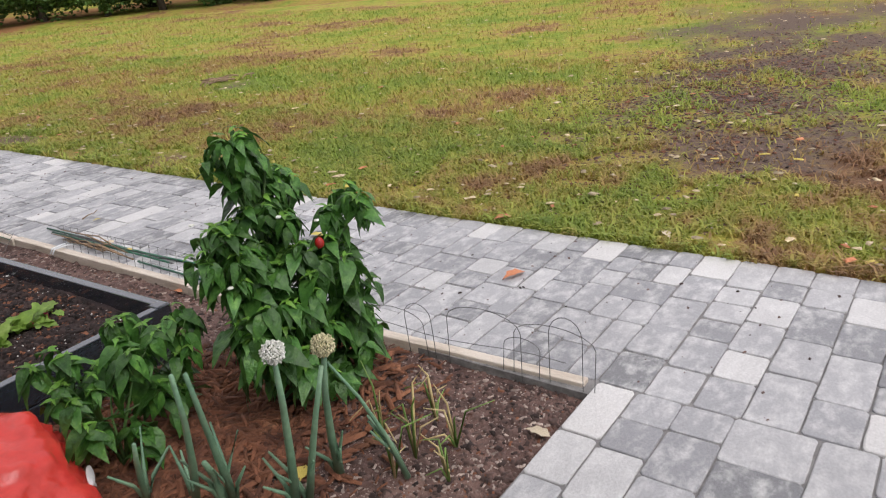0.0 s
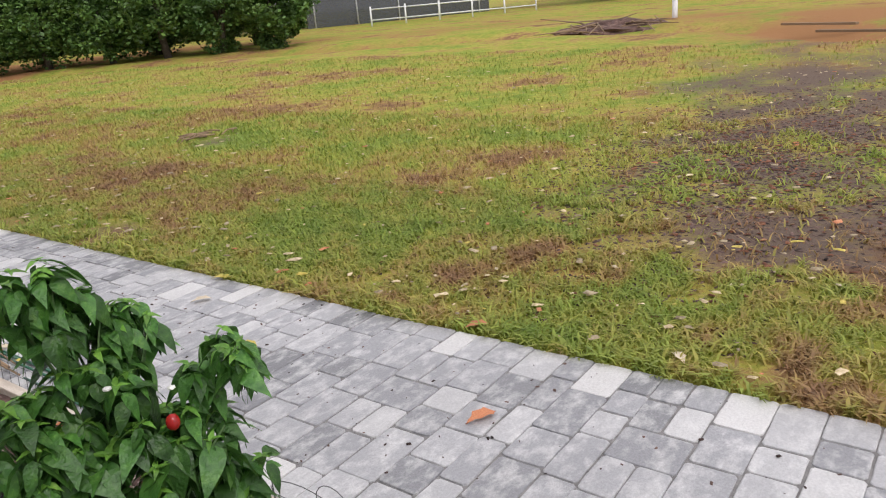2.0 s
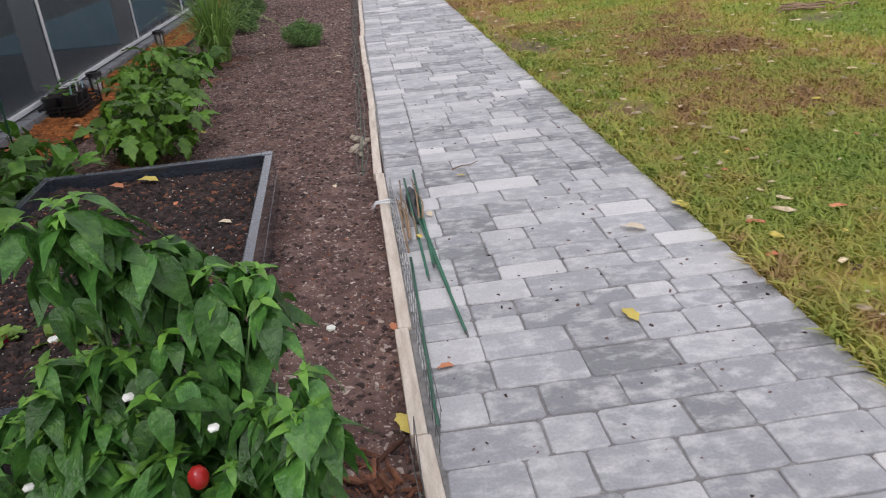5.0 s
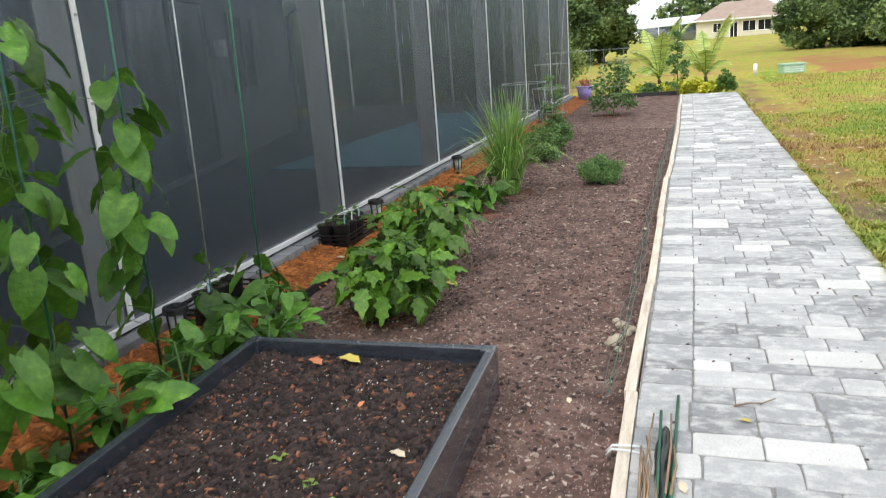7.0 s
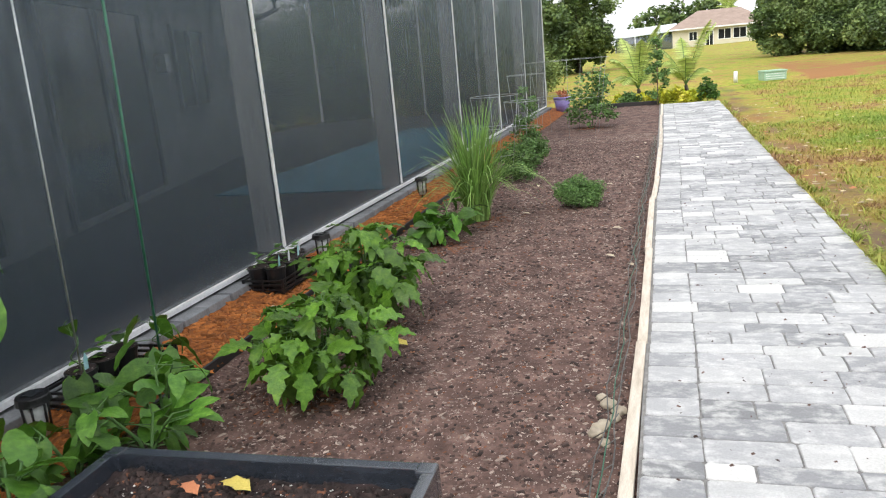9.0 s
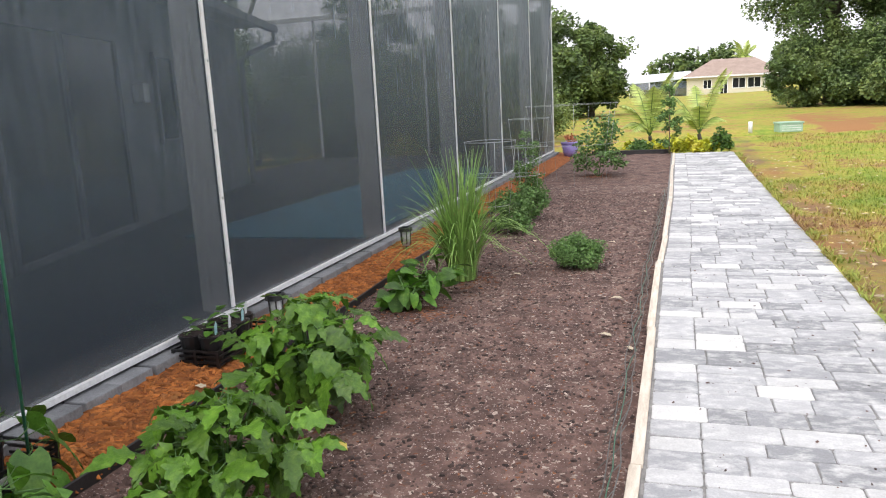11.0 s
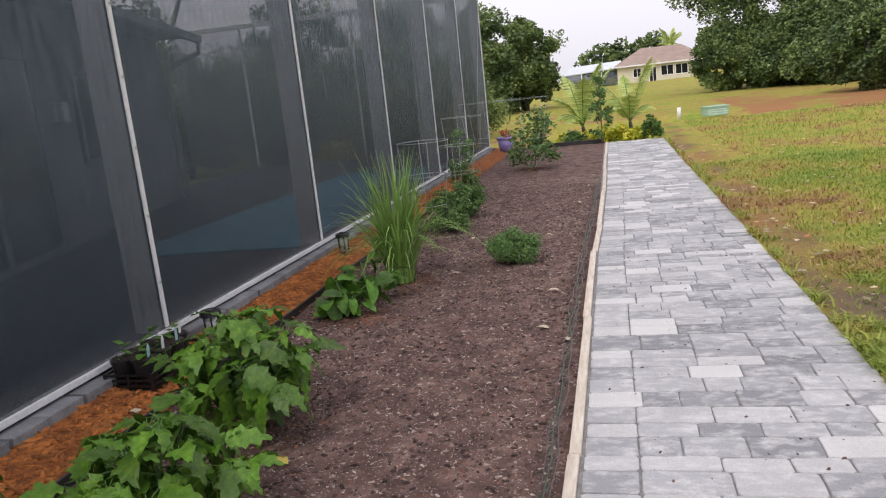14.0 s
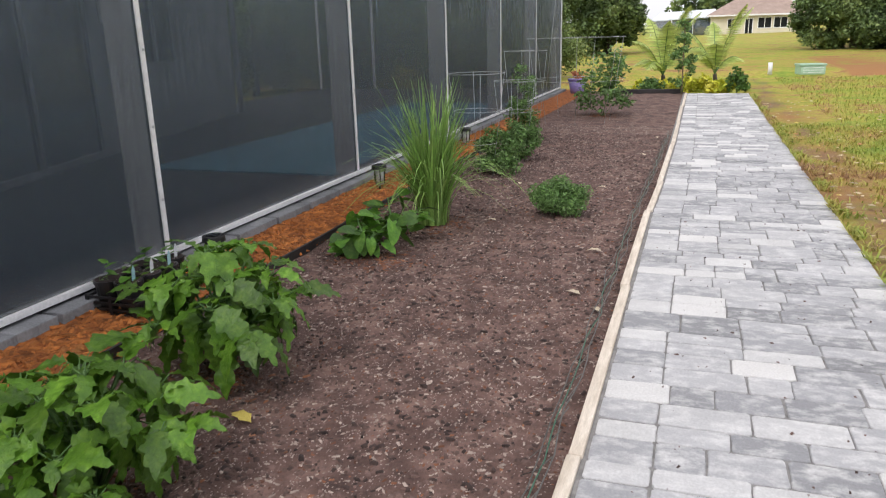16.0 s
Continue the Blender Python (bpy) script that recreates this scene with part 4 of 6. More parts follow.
# ---- raised bed ----
def build_raised_bed():
    x0, x1, y0, y1, top = -1.67, -0.58, 1.43, 3.45, 0.228
    t = thing("raised_bed", "dark slate-blue plastic board raised bed filled with compost", "raised bed", (x0 + x1) / 2, (y0 + y1) / 2, 0, 1.8)
    hx, hy, w = (x1 - x0) / 2, (y1 - y0) / 2, 0.038
    for za, zb in ((-0.05, top / 2 - 0.002), (top / 2 + 0.002, top)):
        for q in ((-hx, hx, -hy, -hy + w), (-hx, hx, hy - w, hy), (-hx, -hx + w, -hy + w, hy - w), (hx - w, hx, -hy + w, hy - w)):
            bm = bmesh.new()
            box(bm, *q, za, zb, 0.004)
            part("board", bm, SLATE, t)
    for sx in (-1, 1):
        for sy in (-1, 1):
            bm = bmesh.new()
            box(bm, sx * (hx - 0.03) - 0.028, sx * (hx - 0.03) + 0.028, sy * (hy - 0.03) - 0.028, sy * (hy - 0.03) + 0.028, -0.05, top + 0.004, 0.006)
            part("corner_post", bm, SLATE, t)
    me = bumpy_sheet("compost", -hx + w, hx - w, -hy + w, hy - w, 0.03, lambda x, y: 0.165 + 0.014 * noise.noise((x * 5, y * 5, 2)) + 0.012 * noise.noise((x * 17, y * 17, 5)), BEDSOIL)
    put_mesh("compost", me, t, None, "dark compost with bark and perlite")
    rng = np.random.default_rng(3)

    def field(n):
        x, y = x0 + 0.05 + (x1 - x0 - 0.1) * rng.random(n), y0 + 0.05 + (y1 - y0 - 0.1) * rng.random(n)
        return np.array([(a, b, 0.168 + 0.014 * noise.noise(((a - (x0 + x1) / 2) * 5, (b - (y0 + y1) / 2) * 5, 2))) for a, b in zip(x, y)])
    tagged(new("compost_bark", crumbs("compost_bark", DARKCRUMB, field(8000), 0.016, rng, 0.7, 1.6)), "dark bark bits lying on the compost", "crumbs", "", "stuff")
    tagged(new("compost_perlite", crumbs("compost_perlite", WHITEPERL, field(1500), 0.0058, rng)), "white perlite and pale chips on the compost", "crumbs", "", "stuff")
    tagged(new("compost_chips", crumbs("compost_chips", BROWNCHIP, field(1600), 0.014, rng, 0.5, 1.8)), "reddish bark chips on the compost", "crumbs", "", "stuff")


build_raised_bed()

# ---- leafy plants ----
PEP = [leaf_mesh("pepper_leaf", PEPPER, l, w, f, d, "oval", 0.03) for l, w, f, d in ((0.128, 0.062, 0.3, 0.5), (0.11, 0.054, 0.25, 0.65), (0.145, 0.069, 0.32, 0.45), (0.085, 0.042, 0.4, 0.5))]
YOUNG = [leaf_mesh("young_leaf", YOUNGLEAF, l, w, 0.4, d, "oval", 0.03) for l, w, d in ((0.05, 0.02, 0.5), (0.04, 0.017, 0.7))]
EGGS = [leaf_mesh("eggplant_leaf", EGG, l, w, f, d, "lobed", 0.055) for l, w, f, d in ((0.18, 0.112, 0.22, 0.4), (0.145, 0.088, 0.28, 0.5), (0.205, 0.125, 0.18, 0.35), (0.105, 0.062, 0.35, 0.35))]
BEANS = [leaf_mesh("bean_leaf", BEAN, l, w, f, d, "heart", 0.02) for l, w, f, d in ((0.155, 0.13, 0.15, 0.3), (0.125, 0.105, 0.2, 0.4), (0.18, 0.155, 0.12, 0.25))]
LETS = [leaf_mesh("radish_leaf", LETTUCE, l, w, f, d, "round", 0.10) for l, w, f, d in ((0.08, 0.055, 0.3, 0.4), (0.06, 0.044, 0.35, 0.5), (0.095, 0.06, 0.25, 0.5))]


def pepper_plant(x, y, height, lobes, seed):
    """Stems that fork into several leafy lobes; a lobe: dx, dy, z, radius, half height, leaves."""
    rng = random.Random(seed)
    t = thing("pepper_plant", "bushy green pepper plant with drooping glossy leaves" if height > 0.7 else "low green pepper plant with broad hanging leaves", "pepper plant", x, y, -0.04, 0, "pepper plants")
    for dx, dy, z, r, h, n in lobes:
        for k in range(4):
            a = rng.uniform(0, 6.28)
            top = (dx + 0.6 * r * math.cos(a), dy + 0.6 * r * math.sin(a), z + h * rng.uniform(-0.1, 0.45))
            bar("stem", [(0, 0, 0), (dx * 0.25, dy * 0.25, z * 0.4), (dx * 0.8, dy * 0.8, z * 0.8), top], 0.007, STEM, t, 0.002, 5)
        # whorls of arching leaves at the shoot tips, with pale young leaves in the middle
        for k in range(max(3, n // (8 if z < 0.45 else 6))):
            d = Vector((rng.gauss(0, 1), rng.gauss(0, 1), rng.gauss(0.15, 1))).normalized() * rng.uniform(0.3, 1.0) ** 0.5
            p = Vector((dx + d.x * r * 0.85, dy + d.y * r * 0.85, max(0.04, z + d.z * h * 0.9)))
            turn, size = rng.uniform(0, 360), rng.uniform(0.72, 1.0) * (0.9 if height < 0.7 else 1.06 if z < 0.45 else 0.84)
            for j in range(7):
                yaw = turn + j * 51.4 + rng.uniform(-22, 22)
                q = p + Vector((rng.uniform(-0.012, 0.012), rng.uniform(-0.012, 0.012), rng.uniform(-0.03, 0.01)))
                add_leaf(t, rng.choice(PEP), q, yaw, rng.uniform(-58, 6), size * rng.uniform(0.65, 1.05), rng.uniform(-26, 26))
            if d.z > 0.1 or rng.random() < 0.3:
                for j in range(4):
                    add_leaf(t, rng.choice(YOUNG), p + Vector((0, 0, 0.008)), turn + 25 + j * 90, rng.uniform(0, 45), rng.uniform(0.5, 0.9), rng.uniform(-25, 25))
    return t


tall = pepper_plant(-0.49, 0.86, 0.92, [(0, 0.02, 0.42, 0.22, 0.24, 560), (0.02, -0.04, 0.20, 0.25, 0.15, 330), (0.2, -0.06, 0.22, 0.13, 0.13, 130), (-0.16, -0.08, 0.34, 0.13, 0.14, 120), (-0.10, 0.03, 0.89, 0.085, 0.10, 100), (0.0, 0.06, 0.80, 0.09, 0.09, 90), (0.12, 0.08, 0.73, 0.09, 0.09, 100), (-0.02, 0.04, 0.64, 0.15, 0.10, 150), (0.20, -0.14, 0.66, 0.08, 0.09, 90), (0.13, -0.12, 0.50, 0.10, 0.12, 90), (0.19, -0.13, 0.33, 0.09, 0.12, 100), (-0.18, 0.05, 0.58, 0.12, 0.14, 190)], 4)
low = pepper_plant(-1.06, 1.06, 0.5, [(0, 0, 0.24, 0.20, 0.17, 200), (-0.1, 0.06, 0.38, 0.11, 0.09, 70), (0.1, -0.04, 0.38, 0.10, 0.09, 60)], 9)
mid_plant = pepper_plant(-0.80, 1.10, 0.46, [(-0.02, 0, 0.25, 0.15, 0.15, 120), (-0.1, 0.06, 0.38, 0.10, 0.08, 60), (0.03, -0.02, 0.36, 0.09, 0.08, 45)], 12)
bm = bmesh.new()
bmesh.ops.create_icosphere(bm, subdivisions=2, radius=0.016, matrix=Matrix.Translation((0.055, -0.14, 0.58)) @ Matrix.Diagonal((1, 1, 1.25, 1)))
part("pepper_fruit", bm, REDFRUIT, tall, "ripe red pepper", True)
rng = random.Random(2)
for i in range(9):
    bm = bmesh.new()
    bmesh.ops.create_icosphere(bm, subdivisions=1, radius=0.008, matrix=Matrix.Translation((rng.uniform(-0.25, 0.25), rng.uniform(-0.25, 0.2), rng.uniform(0.4, 0.8))) @ Matrix.Diagonal((1.3, 1.3, 0.6, 1)))
    part("blossom", bm, FLOWER, tall, "white pepper blossom")


def broad_plant(name, label, category, x, y, height, spread, n, meshes, seed, group=""):
    rng = random.Random(seed)
    t = thing(name, label, category, x, y, soil_z(x, y) - 0.005, 0, group)
    stems = max(3, n // 9)
    for k in range(stems):
        a = 2 * math.pi * k / stems + rng.uniform(-0.3, 0.3)
        r, h = spread * rng.uniform(0.25, 0.8), height * rng.uniform(0.5, 0.95)
        pts = [(0, 0, 0), (0.2 * r * math.cos(a), 0.2 * r * math.sin(a), 0.45 * h), (0.65 * r * math.cos(a), 0.65 * r * math.sin(a), 0.8 * h), (r * math.cos(a), r * math.sin(a), h)]
        bar("stem", pts, 0.009, STEM, t, 0.004, 5)
        for i in range(n // stems + 1):
            s = 0.7 + 2.3 * (i + rng.random()) / (n // stems + 1)
            q = min(int(s), 2)
            p = Vector(pts[q]).lerp(Vector(pts[q + 1]), s - q)
            yaw = math.degrees(a) - 90 + rng.gauss(0, 62)
            d = Vector((math.cos(radians(yaw + 90)), math.sin(radians(yaw + 90)), rng.uniform(-0.2, 0.5)))
            e = p + d * rng.uniform(0.03, 0.10)
            bar("leaf_stalk", [p, e], 0.003, STEM, t, 0.002, 4)
            add_leaf(t, rng.choice(meshes), e, yaw, rng.uniform(-64, 36), rng.uniform(0.6, 1.0), rng.uniform(-36, 36))
    return t


def eggplant(x, y, height, spread, stems, seed):
    """A low branching bush: each shoot ends in a whorl of lobed leaves, older leaves hang below."""
    rng = random.Random(seed)
    t = thing("eggplant", "leafy green eggplant with broad lobed leaves", "vegetable plant", x, y, soil_z(x, y) - 0.005, 0, "eggplants")
    for k in range(stems):
        a = k * 2.39996 + rng.uniform(-0.3, 0.3)
        q = math.sqrt((k + 0.5) / stems)
        r, h = spread * q, height * (1.0 - 0.55 * q * q) * rng.uniform(0.85, 1.0)
        ca, sa = math.cos(a), math.sin(a)
        pts = [(0, 0, 0), (0.25 * r * ca, 0.25 * r * sa, 0.45 * h), (0.7 * r * ca, 0.7 * r * sa, 0.82 * h), (r * ca, r * sa, h)]
        bar("stem", pts, 0.008, STEM, t, 0.004, 5)
        tip = Vector(pts[3])
        turn = rng.uniform(0, 360)
        for j in range(6):
            yaw = turn + j * 60 + rng.uniform(-20, 20)
            d = Vector((-math.sin(radians(yaw)), math.cos(radians(yaw)), rng.uniform(-0.1, 0.5)))
            e = tip + d * rng.uniform(0.015, 0.05)
            bar("leaf_stalk", [tip - Vector((0, 0, 0.02)), e], 0.003, STEM, t, 0.002, 4)
            add_leaf(t, rng.choice(EGGS), e, yaw, rng.uniform(-42, 30), rng.uniform(0.58, 1.0), rng.uniform(-30, 30))
        for j in range(5):
            p = Vector(pts[1]).lerp(Vector(pts[2]), rng.random())
            yaw = math.degrees(a) - 90 + rng.gauss(0, 55)
            d = Vector((-math.sin(radians(yaw)), math.cos(radians(yaw)), 0.2))
            e = p + d * rng.uniform(0.05, 0.11)
            bar("leaf_stalk", [p, e], 0.003, STEM, t, 0.002, 4)
            add_leaf(t, rng.choice(EGGS), e, yaw, rng.uniform(-72, -30), rng.uniform(0.7, 1.05), rng.uniform(-25, 25))


eggplant(-1.45, 4.44, 0.46, 0.31, 19, 21)
eggplant(-1.57, 5.32, 0.60, 0.33, 20, 22)
broad_plant("squash_plant", "small squash plant with rounded dark green leaves", "vegetable plant", -1.70, 7.0, 0.25, 0.24, 46, BEANS, 23)
broad_plant("squash_plant", "young squash plant with pale green leaves beside lemongrass", "vegetable plant", -1.66, 7.36, 0.38, 0.28, 34, BEANS, 24)
for i, (x, y, n) in enumerate(((-1.03, 1.87, 8), (-0.95, 1.93, 7), (-0.86, 1.90, 8), (-0.78, 1.95, 1), (-1.13, 1.90, 3), (-1.30, 1.93, 7))):
    rng = random.Random(40 + i)
    t = thing("radish_plant", "small pale green radish with a red root in compost", "radish", x, y, 0.17, 0, "radishes")
    bm = bmesh.new()
    bmesh.ops.create_icosphere(bm, subdivisions=2, radius=0.013, matrix=Matrix.Translation((0, 0, 0.004)) @ Matrix.Diagonal((1, 1, 1.6, 1)))
    part("root", bm, RADISH, t, "red radish root", True)
    for k in range(n + 8):
        add_leaf(t, rng.choice(LETS), (rng.uniform(-0.03, 0.03), rng.uniform(-0.03, 0.03), 0.005), k * 137.5, rng.uniform(10, 75), rng.uniform(0.55, 1.05), rng.uniform(-25, 25))
for i, (x, y) in enumerate(((-0.95, 2.5), (-0.84, 2.42), (-1.12, 2.62), (-0.9, 2.2))):
    t = thing("seedling", "tiny green seedling in the raised bed compost", "seedling", x, y, 0.165, 0, "seedlings")
    for k in range(4):
        add_leaf(t, LETS[1], (0, 0, 0.004), k * 90 + 20 * i, 40, 0.5)


def bean_vine(x, y, height, leaves, seed, spread=0.12, mat=GREENWIRE, rad=0.006, low=0.05):
    rng = random.Random(seed)
    t = thing("bean_vine", "climbing bean vine with heart-shaped leaves on a garden stake", "bean plant", x, y, mulch_z(x, y) - 0.01, 0, "bean vines")
    bar("stake", [(0, 0, 0), (0.02, 0.05, 1.95)], rad, mat, t)
    pts = [(0.02 * math.cos(k), 0.02 * math.sin(k), height * k / 24) for k in range(25)]
    bar("vine", pts, 0.004, STEM, t, 0.002, 5)
    for k in range(leaves):
        z = low + (height - low) * rng.random() ** 1.15
        yaw = rng.uniform(0, 360)
        r = spread * rng.uniform(0.2, 1.0)
        p = Vector((-r * math.sin(radians(yaw)), r * math.cos(radians(yaw)), z))
        bar("leaf_stalk", [(0, 0, z - 0.03), p], 0.0018, STEM, t, 0.0012, 4)
        add_leaf(t, rng.choice(BEANS), p, yaw, rng.uniform(-75, -15), rng.uniform(0.7, 1.15), rng.uniform(-30, 30))


bean_vine(-2.12, 2.78, 1.62, 70, 51, 0.2)
bean_vine(-2.2, 3.42, 1.4, 50, 52, 0.15)
bean_vine(-2.2, 3.86, 0.5, 9, 54, 0.13, ZINC, 0.004)
bean_vine(-2.2, 4.33, 0.34, 12, 53, 0.14)
bean_vine(-2.0, 2.35, 1.3, 54, 55, 0.22)
for i, (x, y) in enumerate(((-1.86, 2.3), (-1.84, 2.75), (-1.86, 3.15), (-1.95, 3.5), (-1.8, 3.7), (-1.92, 3.95))):
    broad_plant("bean_plant", "low bean plant with heart-shaped leaves by the raised bed", "bean plant", x, y, 0.36, 0.22, 26, BEANS, 60 + i, "bean plants")


def build_lemongrass():
    rng = np.random.default_rng(14)
    t = thing("lemongrass", "tall arching clump of lemongrass", "grass plant", -1.55, 7.86, -0.02)
    for part_no in range(5):
        vs, fs = [], []
        for b in range(80):
            a, h = rng.random() * 2 * np.pi, 0.60 + 0.44 * rng.random()
            r = 0.11 * rng.random() ** 0.7
            out = 0.05 + 0.60 * rng.random() ** 1.7
            w = 0.0038 + 0.0042 * rng.random()
            sway = 0.14 * rng.normal()
            d, s = np.array([np.cos(a), np.sin(a), 0]), np.array([-np.sin(a), np.cos(a), 0])
            n0 = len(vs)
            droop = max(0, out - 0.16) * 1.7
            for i in range(8):
                q = i / 7
                p = d * (r + out * q ** 1.7) + s * sway * q * q + np.array([0, 0, h * (q - droop * q ** 3.2)])
                ww = w * (1 - q ** 3) + 0.0006
                vs += [p - s * ww, p + s * ww]
            fs += [(n0 + 2 * i, n0 + 2 * i + 1, n0 + 2 * i + 3, n0 + 2 * i + 2) for i in range(7)]
        put_mesh("blade_tuft", mesh_from("blade_tuft", vs, fs, LEMON, True), t)


build_lemongrass()


def small_bush(name, label, category, x, y, rad, height, count, size, mat, seed, group="", z=None):
    rng = np.random.default_rng(seed)
    t = thing(name, label, category, x, y, soil_z(x, y) if z is None else z, 0, group)
    n = 26
    a, q = rng.random(n) * 2 * np.pi, rng.random(n)
    c = np.stack([rad * 0.75 * np.sqrt(q) * np.cos(a), rad * 0.75 * np.sqrt(q) * np.sin(a), height * (0.14 + 0.74 * (1 - 0.45 * q) * rng.random(n))], 1)
    for i in range(6):
        bar("stem", [(0, 0, -0.02), tuple(c[i] * [0.4, 0.4, 0.5]), tuple(c[i])], 0.006, STEM, t, 0.002, 4)
    put_mesh("foliage", leaf_cloud("foliage", mat, c, np.full(n, rad * 0.38), count, size, rng, 0.8, 0.2), t)
    return t


small_bush("marigold_bush", "rounded dense small-leaved green bush in bare soil", "bush", -0.735, 8.36, 0.23, 0.31, 8500, 0.02, SMALLLEAF, 31)
small_bush("tomato_plant", "green tomato plant beside a wire cage", "tomato plant", -1.60, 9.9, 0.24, 0.5, 3600, 0.03, SMALLLEAF, 32, "tomato plants")
small_bush("tomato_plant", "green tomato plant beside a wire cage", "tomato plant", -1.55, 10.7, 0.22, 0.55, 3200, 0.03, SMALLLEAF, 33, "tomato plants")
small_bush("tomato_plant", "tall thin tomato plant in a wire cage", "tomato plant", -1.8, 11.9, 0.24, 1.05, 2400, 0.032, SMALLLEAF, 34, "tomato plants")
small_bush("hibiscus_bush", "upright open green shrub in a mulch ring", "shrub", -1.22, 15.25, 0.5, 1.2, 1500, 0.07, SMALLLEAF, 35)


def tomato_cage(x, y, rings, height, legs=4):
    t = thing("tomato_cage", "galvanised wire tomato cage with round hoops", "plant support", x, y, -0.03, 0, "tomato cages")
    for z, r in rings:
        bar("hoop", [(r * math.cos(a), r * math.sin(a), z) for a in np.linspace(0, 2 * math.pi, 25)], 0.0026, ZINC, t, None, 5)
    for k in range(legs):
        a = 2 * math.pi * k / legs + 0.4
        r0, r1 = rings[-1][1] * 0.75, rings[0][1]
        bar("leg", [(r0 * math.cos(a), r0 * math.sin(a), -0.05), (r1 * math.cos(a), r1 * math.sin(a), height)], 0.0022, ZINC, t, None, 5)


tomato_cage(-1.75, 9.75, [(0.96, 0.26), (0.62, 0.22), (0.32, 0.18)], 0.97)
tomato_cage(-1.66, 10.9, [(0.82, 0.22), (0.5, 0.2), (0.25, 0.16)], 0.83)
tomato_cage(-1.78, 12.0, [(1.1, 0.26), (0.75, 0.24), (0.4, 0.2)], 1.12)
tomato_cage(-1.55, 14.4, [(1.22, 0.72), (0.62, 0.72)], 1.23, 7)


# ---- onions and withered stalks ----
def build_onions():
    rng = random.Random(6)
    stalks = [((-1.02, 0.64), (-1.09, 0.58, 0.22), 0.016, ""), ((-0.76, 0.44), (-0.865, 0.31, 0.50), 0.014, "seed"), ((-0.92, 0.46), (-0.995, 0.34, 0.54), 0.014, "flower"), ((-0.89, 0.44), (-0.88, 0.31, 0.47), 0.012, ""),
              ((-1.06, 0.72), (-1.16, 0.51, 0.54), 0.013, ""), ((-1.0, 0.62), (-1.13, 0.50, 0.53), 0.013, ""), ((-1.12, 0.86), (-1.17, 0.75, 0.27), 0.012, ""), ((-0.67, 0.26), (-0.85, 0.32, 0.46), 0.008, "")]
    for (x, y), (tx, ty, tz), r, head in stalks:
        t = thing("onion_plant", "tall blue-green onion stalk" + (" with a white flower head" if head == "flower" else " with a dried seed head" if head == "seed" else " in the garden soil"), "onion", x, y, -0.03, 0, "onions")
        d = Vector((tx - x, ty - y, tz))
        bow = Vector((rng.uniform(-0.02, 0.02), rng.uniform(-0.02, 0.02), 0))
        bar("stalk", [(0, 0, 0), tuple(d * 0.35 + bow), tuple(d * 0.7 + bow), tuple(d)], r, ONION, t, r * 0.45, 8)
        if head:
            vs, fs = [], []
            for k in range(260):
                z = 1 - 2 * (k + 0.5) / 260
                a = k * 2.39996
                n = Vector((math.sqrt(1 - z * z) * math.cos(a), math.sqrt(1 - z * z) * math.sin(a), z))
                c = d + n * (0.027 * rng.uniform(0.75, 1.1)) + Vector((0, 0, 0.02))
                u = n.orthogonal().normalized() * 0.0042
                w = n.cross(u)
                i = len(vs)
                vs += [c + u, c + w, c - u, c - w, c + n * 0.005]
                fs += [(i, i + 1, i + 4), (i + 1, i + 2, i + 4), (i + 2, i + 3, i + 4), (i + 3, i, i + 4)]
            put_mesh("flower_head", mesh_from("flower_head", vs, fs, FLOWER if head == "flower" else SEEDHEAD), t)
            bm = bmesh.new()
            bmesh.ops.create_icosphere(bm, subdivisions=2, radius=0.019, matrix=Matrix.Translation(d + Vector((0, 0, 0.02))))
            part("flower_core", bm, STEM, t)
        for k in range(3):
            a = rng.uniform(0, 6.28)
            h = rng.uniform(0.12, 0.24)
            bar("leaf", [(0, 0, 0), (0.03 * math.cos(a), 0.03 * math.sin(a), 0.5 * h), (0.09 * math.cos(a), 0.09 * math.sin(a), h)], 0.010, ONION, t, 0.003, 6)
    for k, (x, y) in enumerate(((-0.58, 0.30), (-0.48, 0.22), (-0.40, 0.35), (-0.55, 0.45), (-0.68, 0.30), (-0.62, 0.15))):
        t = thing("withered_onion", "withered yellow-green onion tuft in the soil", "onion", x, y, soil_z(x, y), 0, "withered onions")
        for j in range(6):
            a, h, o = rng.uniform(0, 6.28), rng.uniform(0.07, 0.26) * (1.5 if k == 0 else 1), rng.uniform(0.02, 0.13)
            bar("leaf", [(0, 0, 0), (0.3 * o * math.cos(a), 0.3 * o * math.sin(a), 0.7 * h), (o * math.cos(a), o * math.sin(a), h * rng.uniform(0.5, 1.0))], 0.005, STRAWLEAF if j % 2 else LEMON, t, 0.0015, 5)


build_onions()


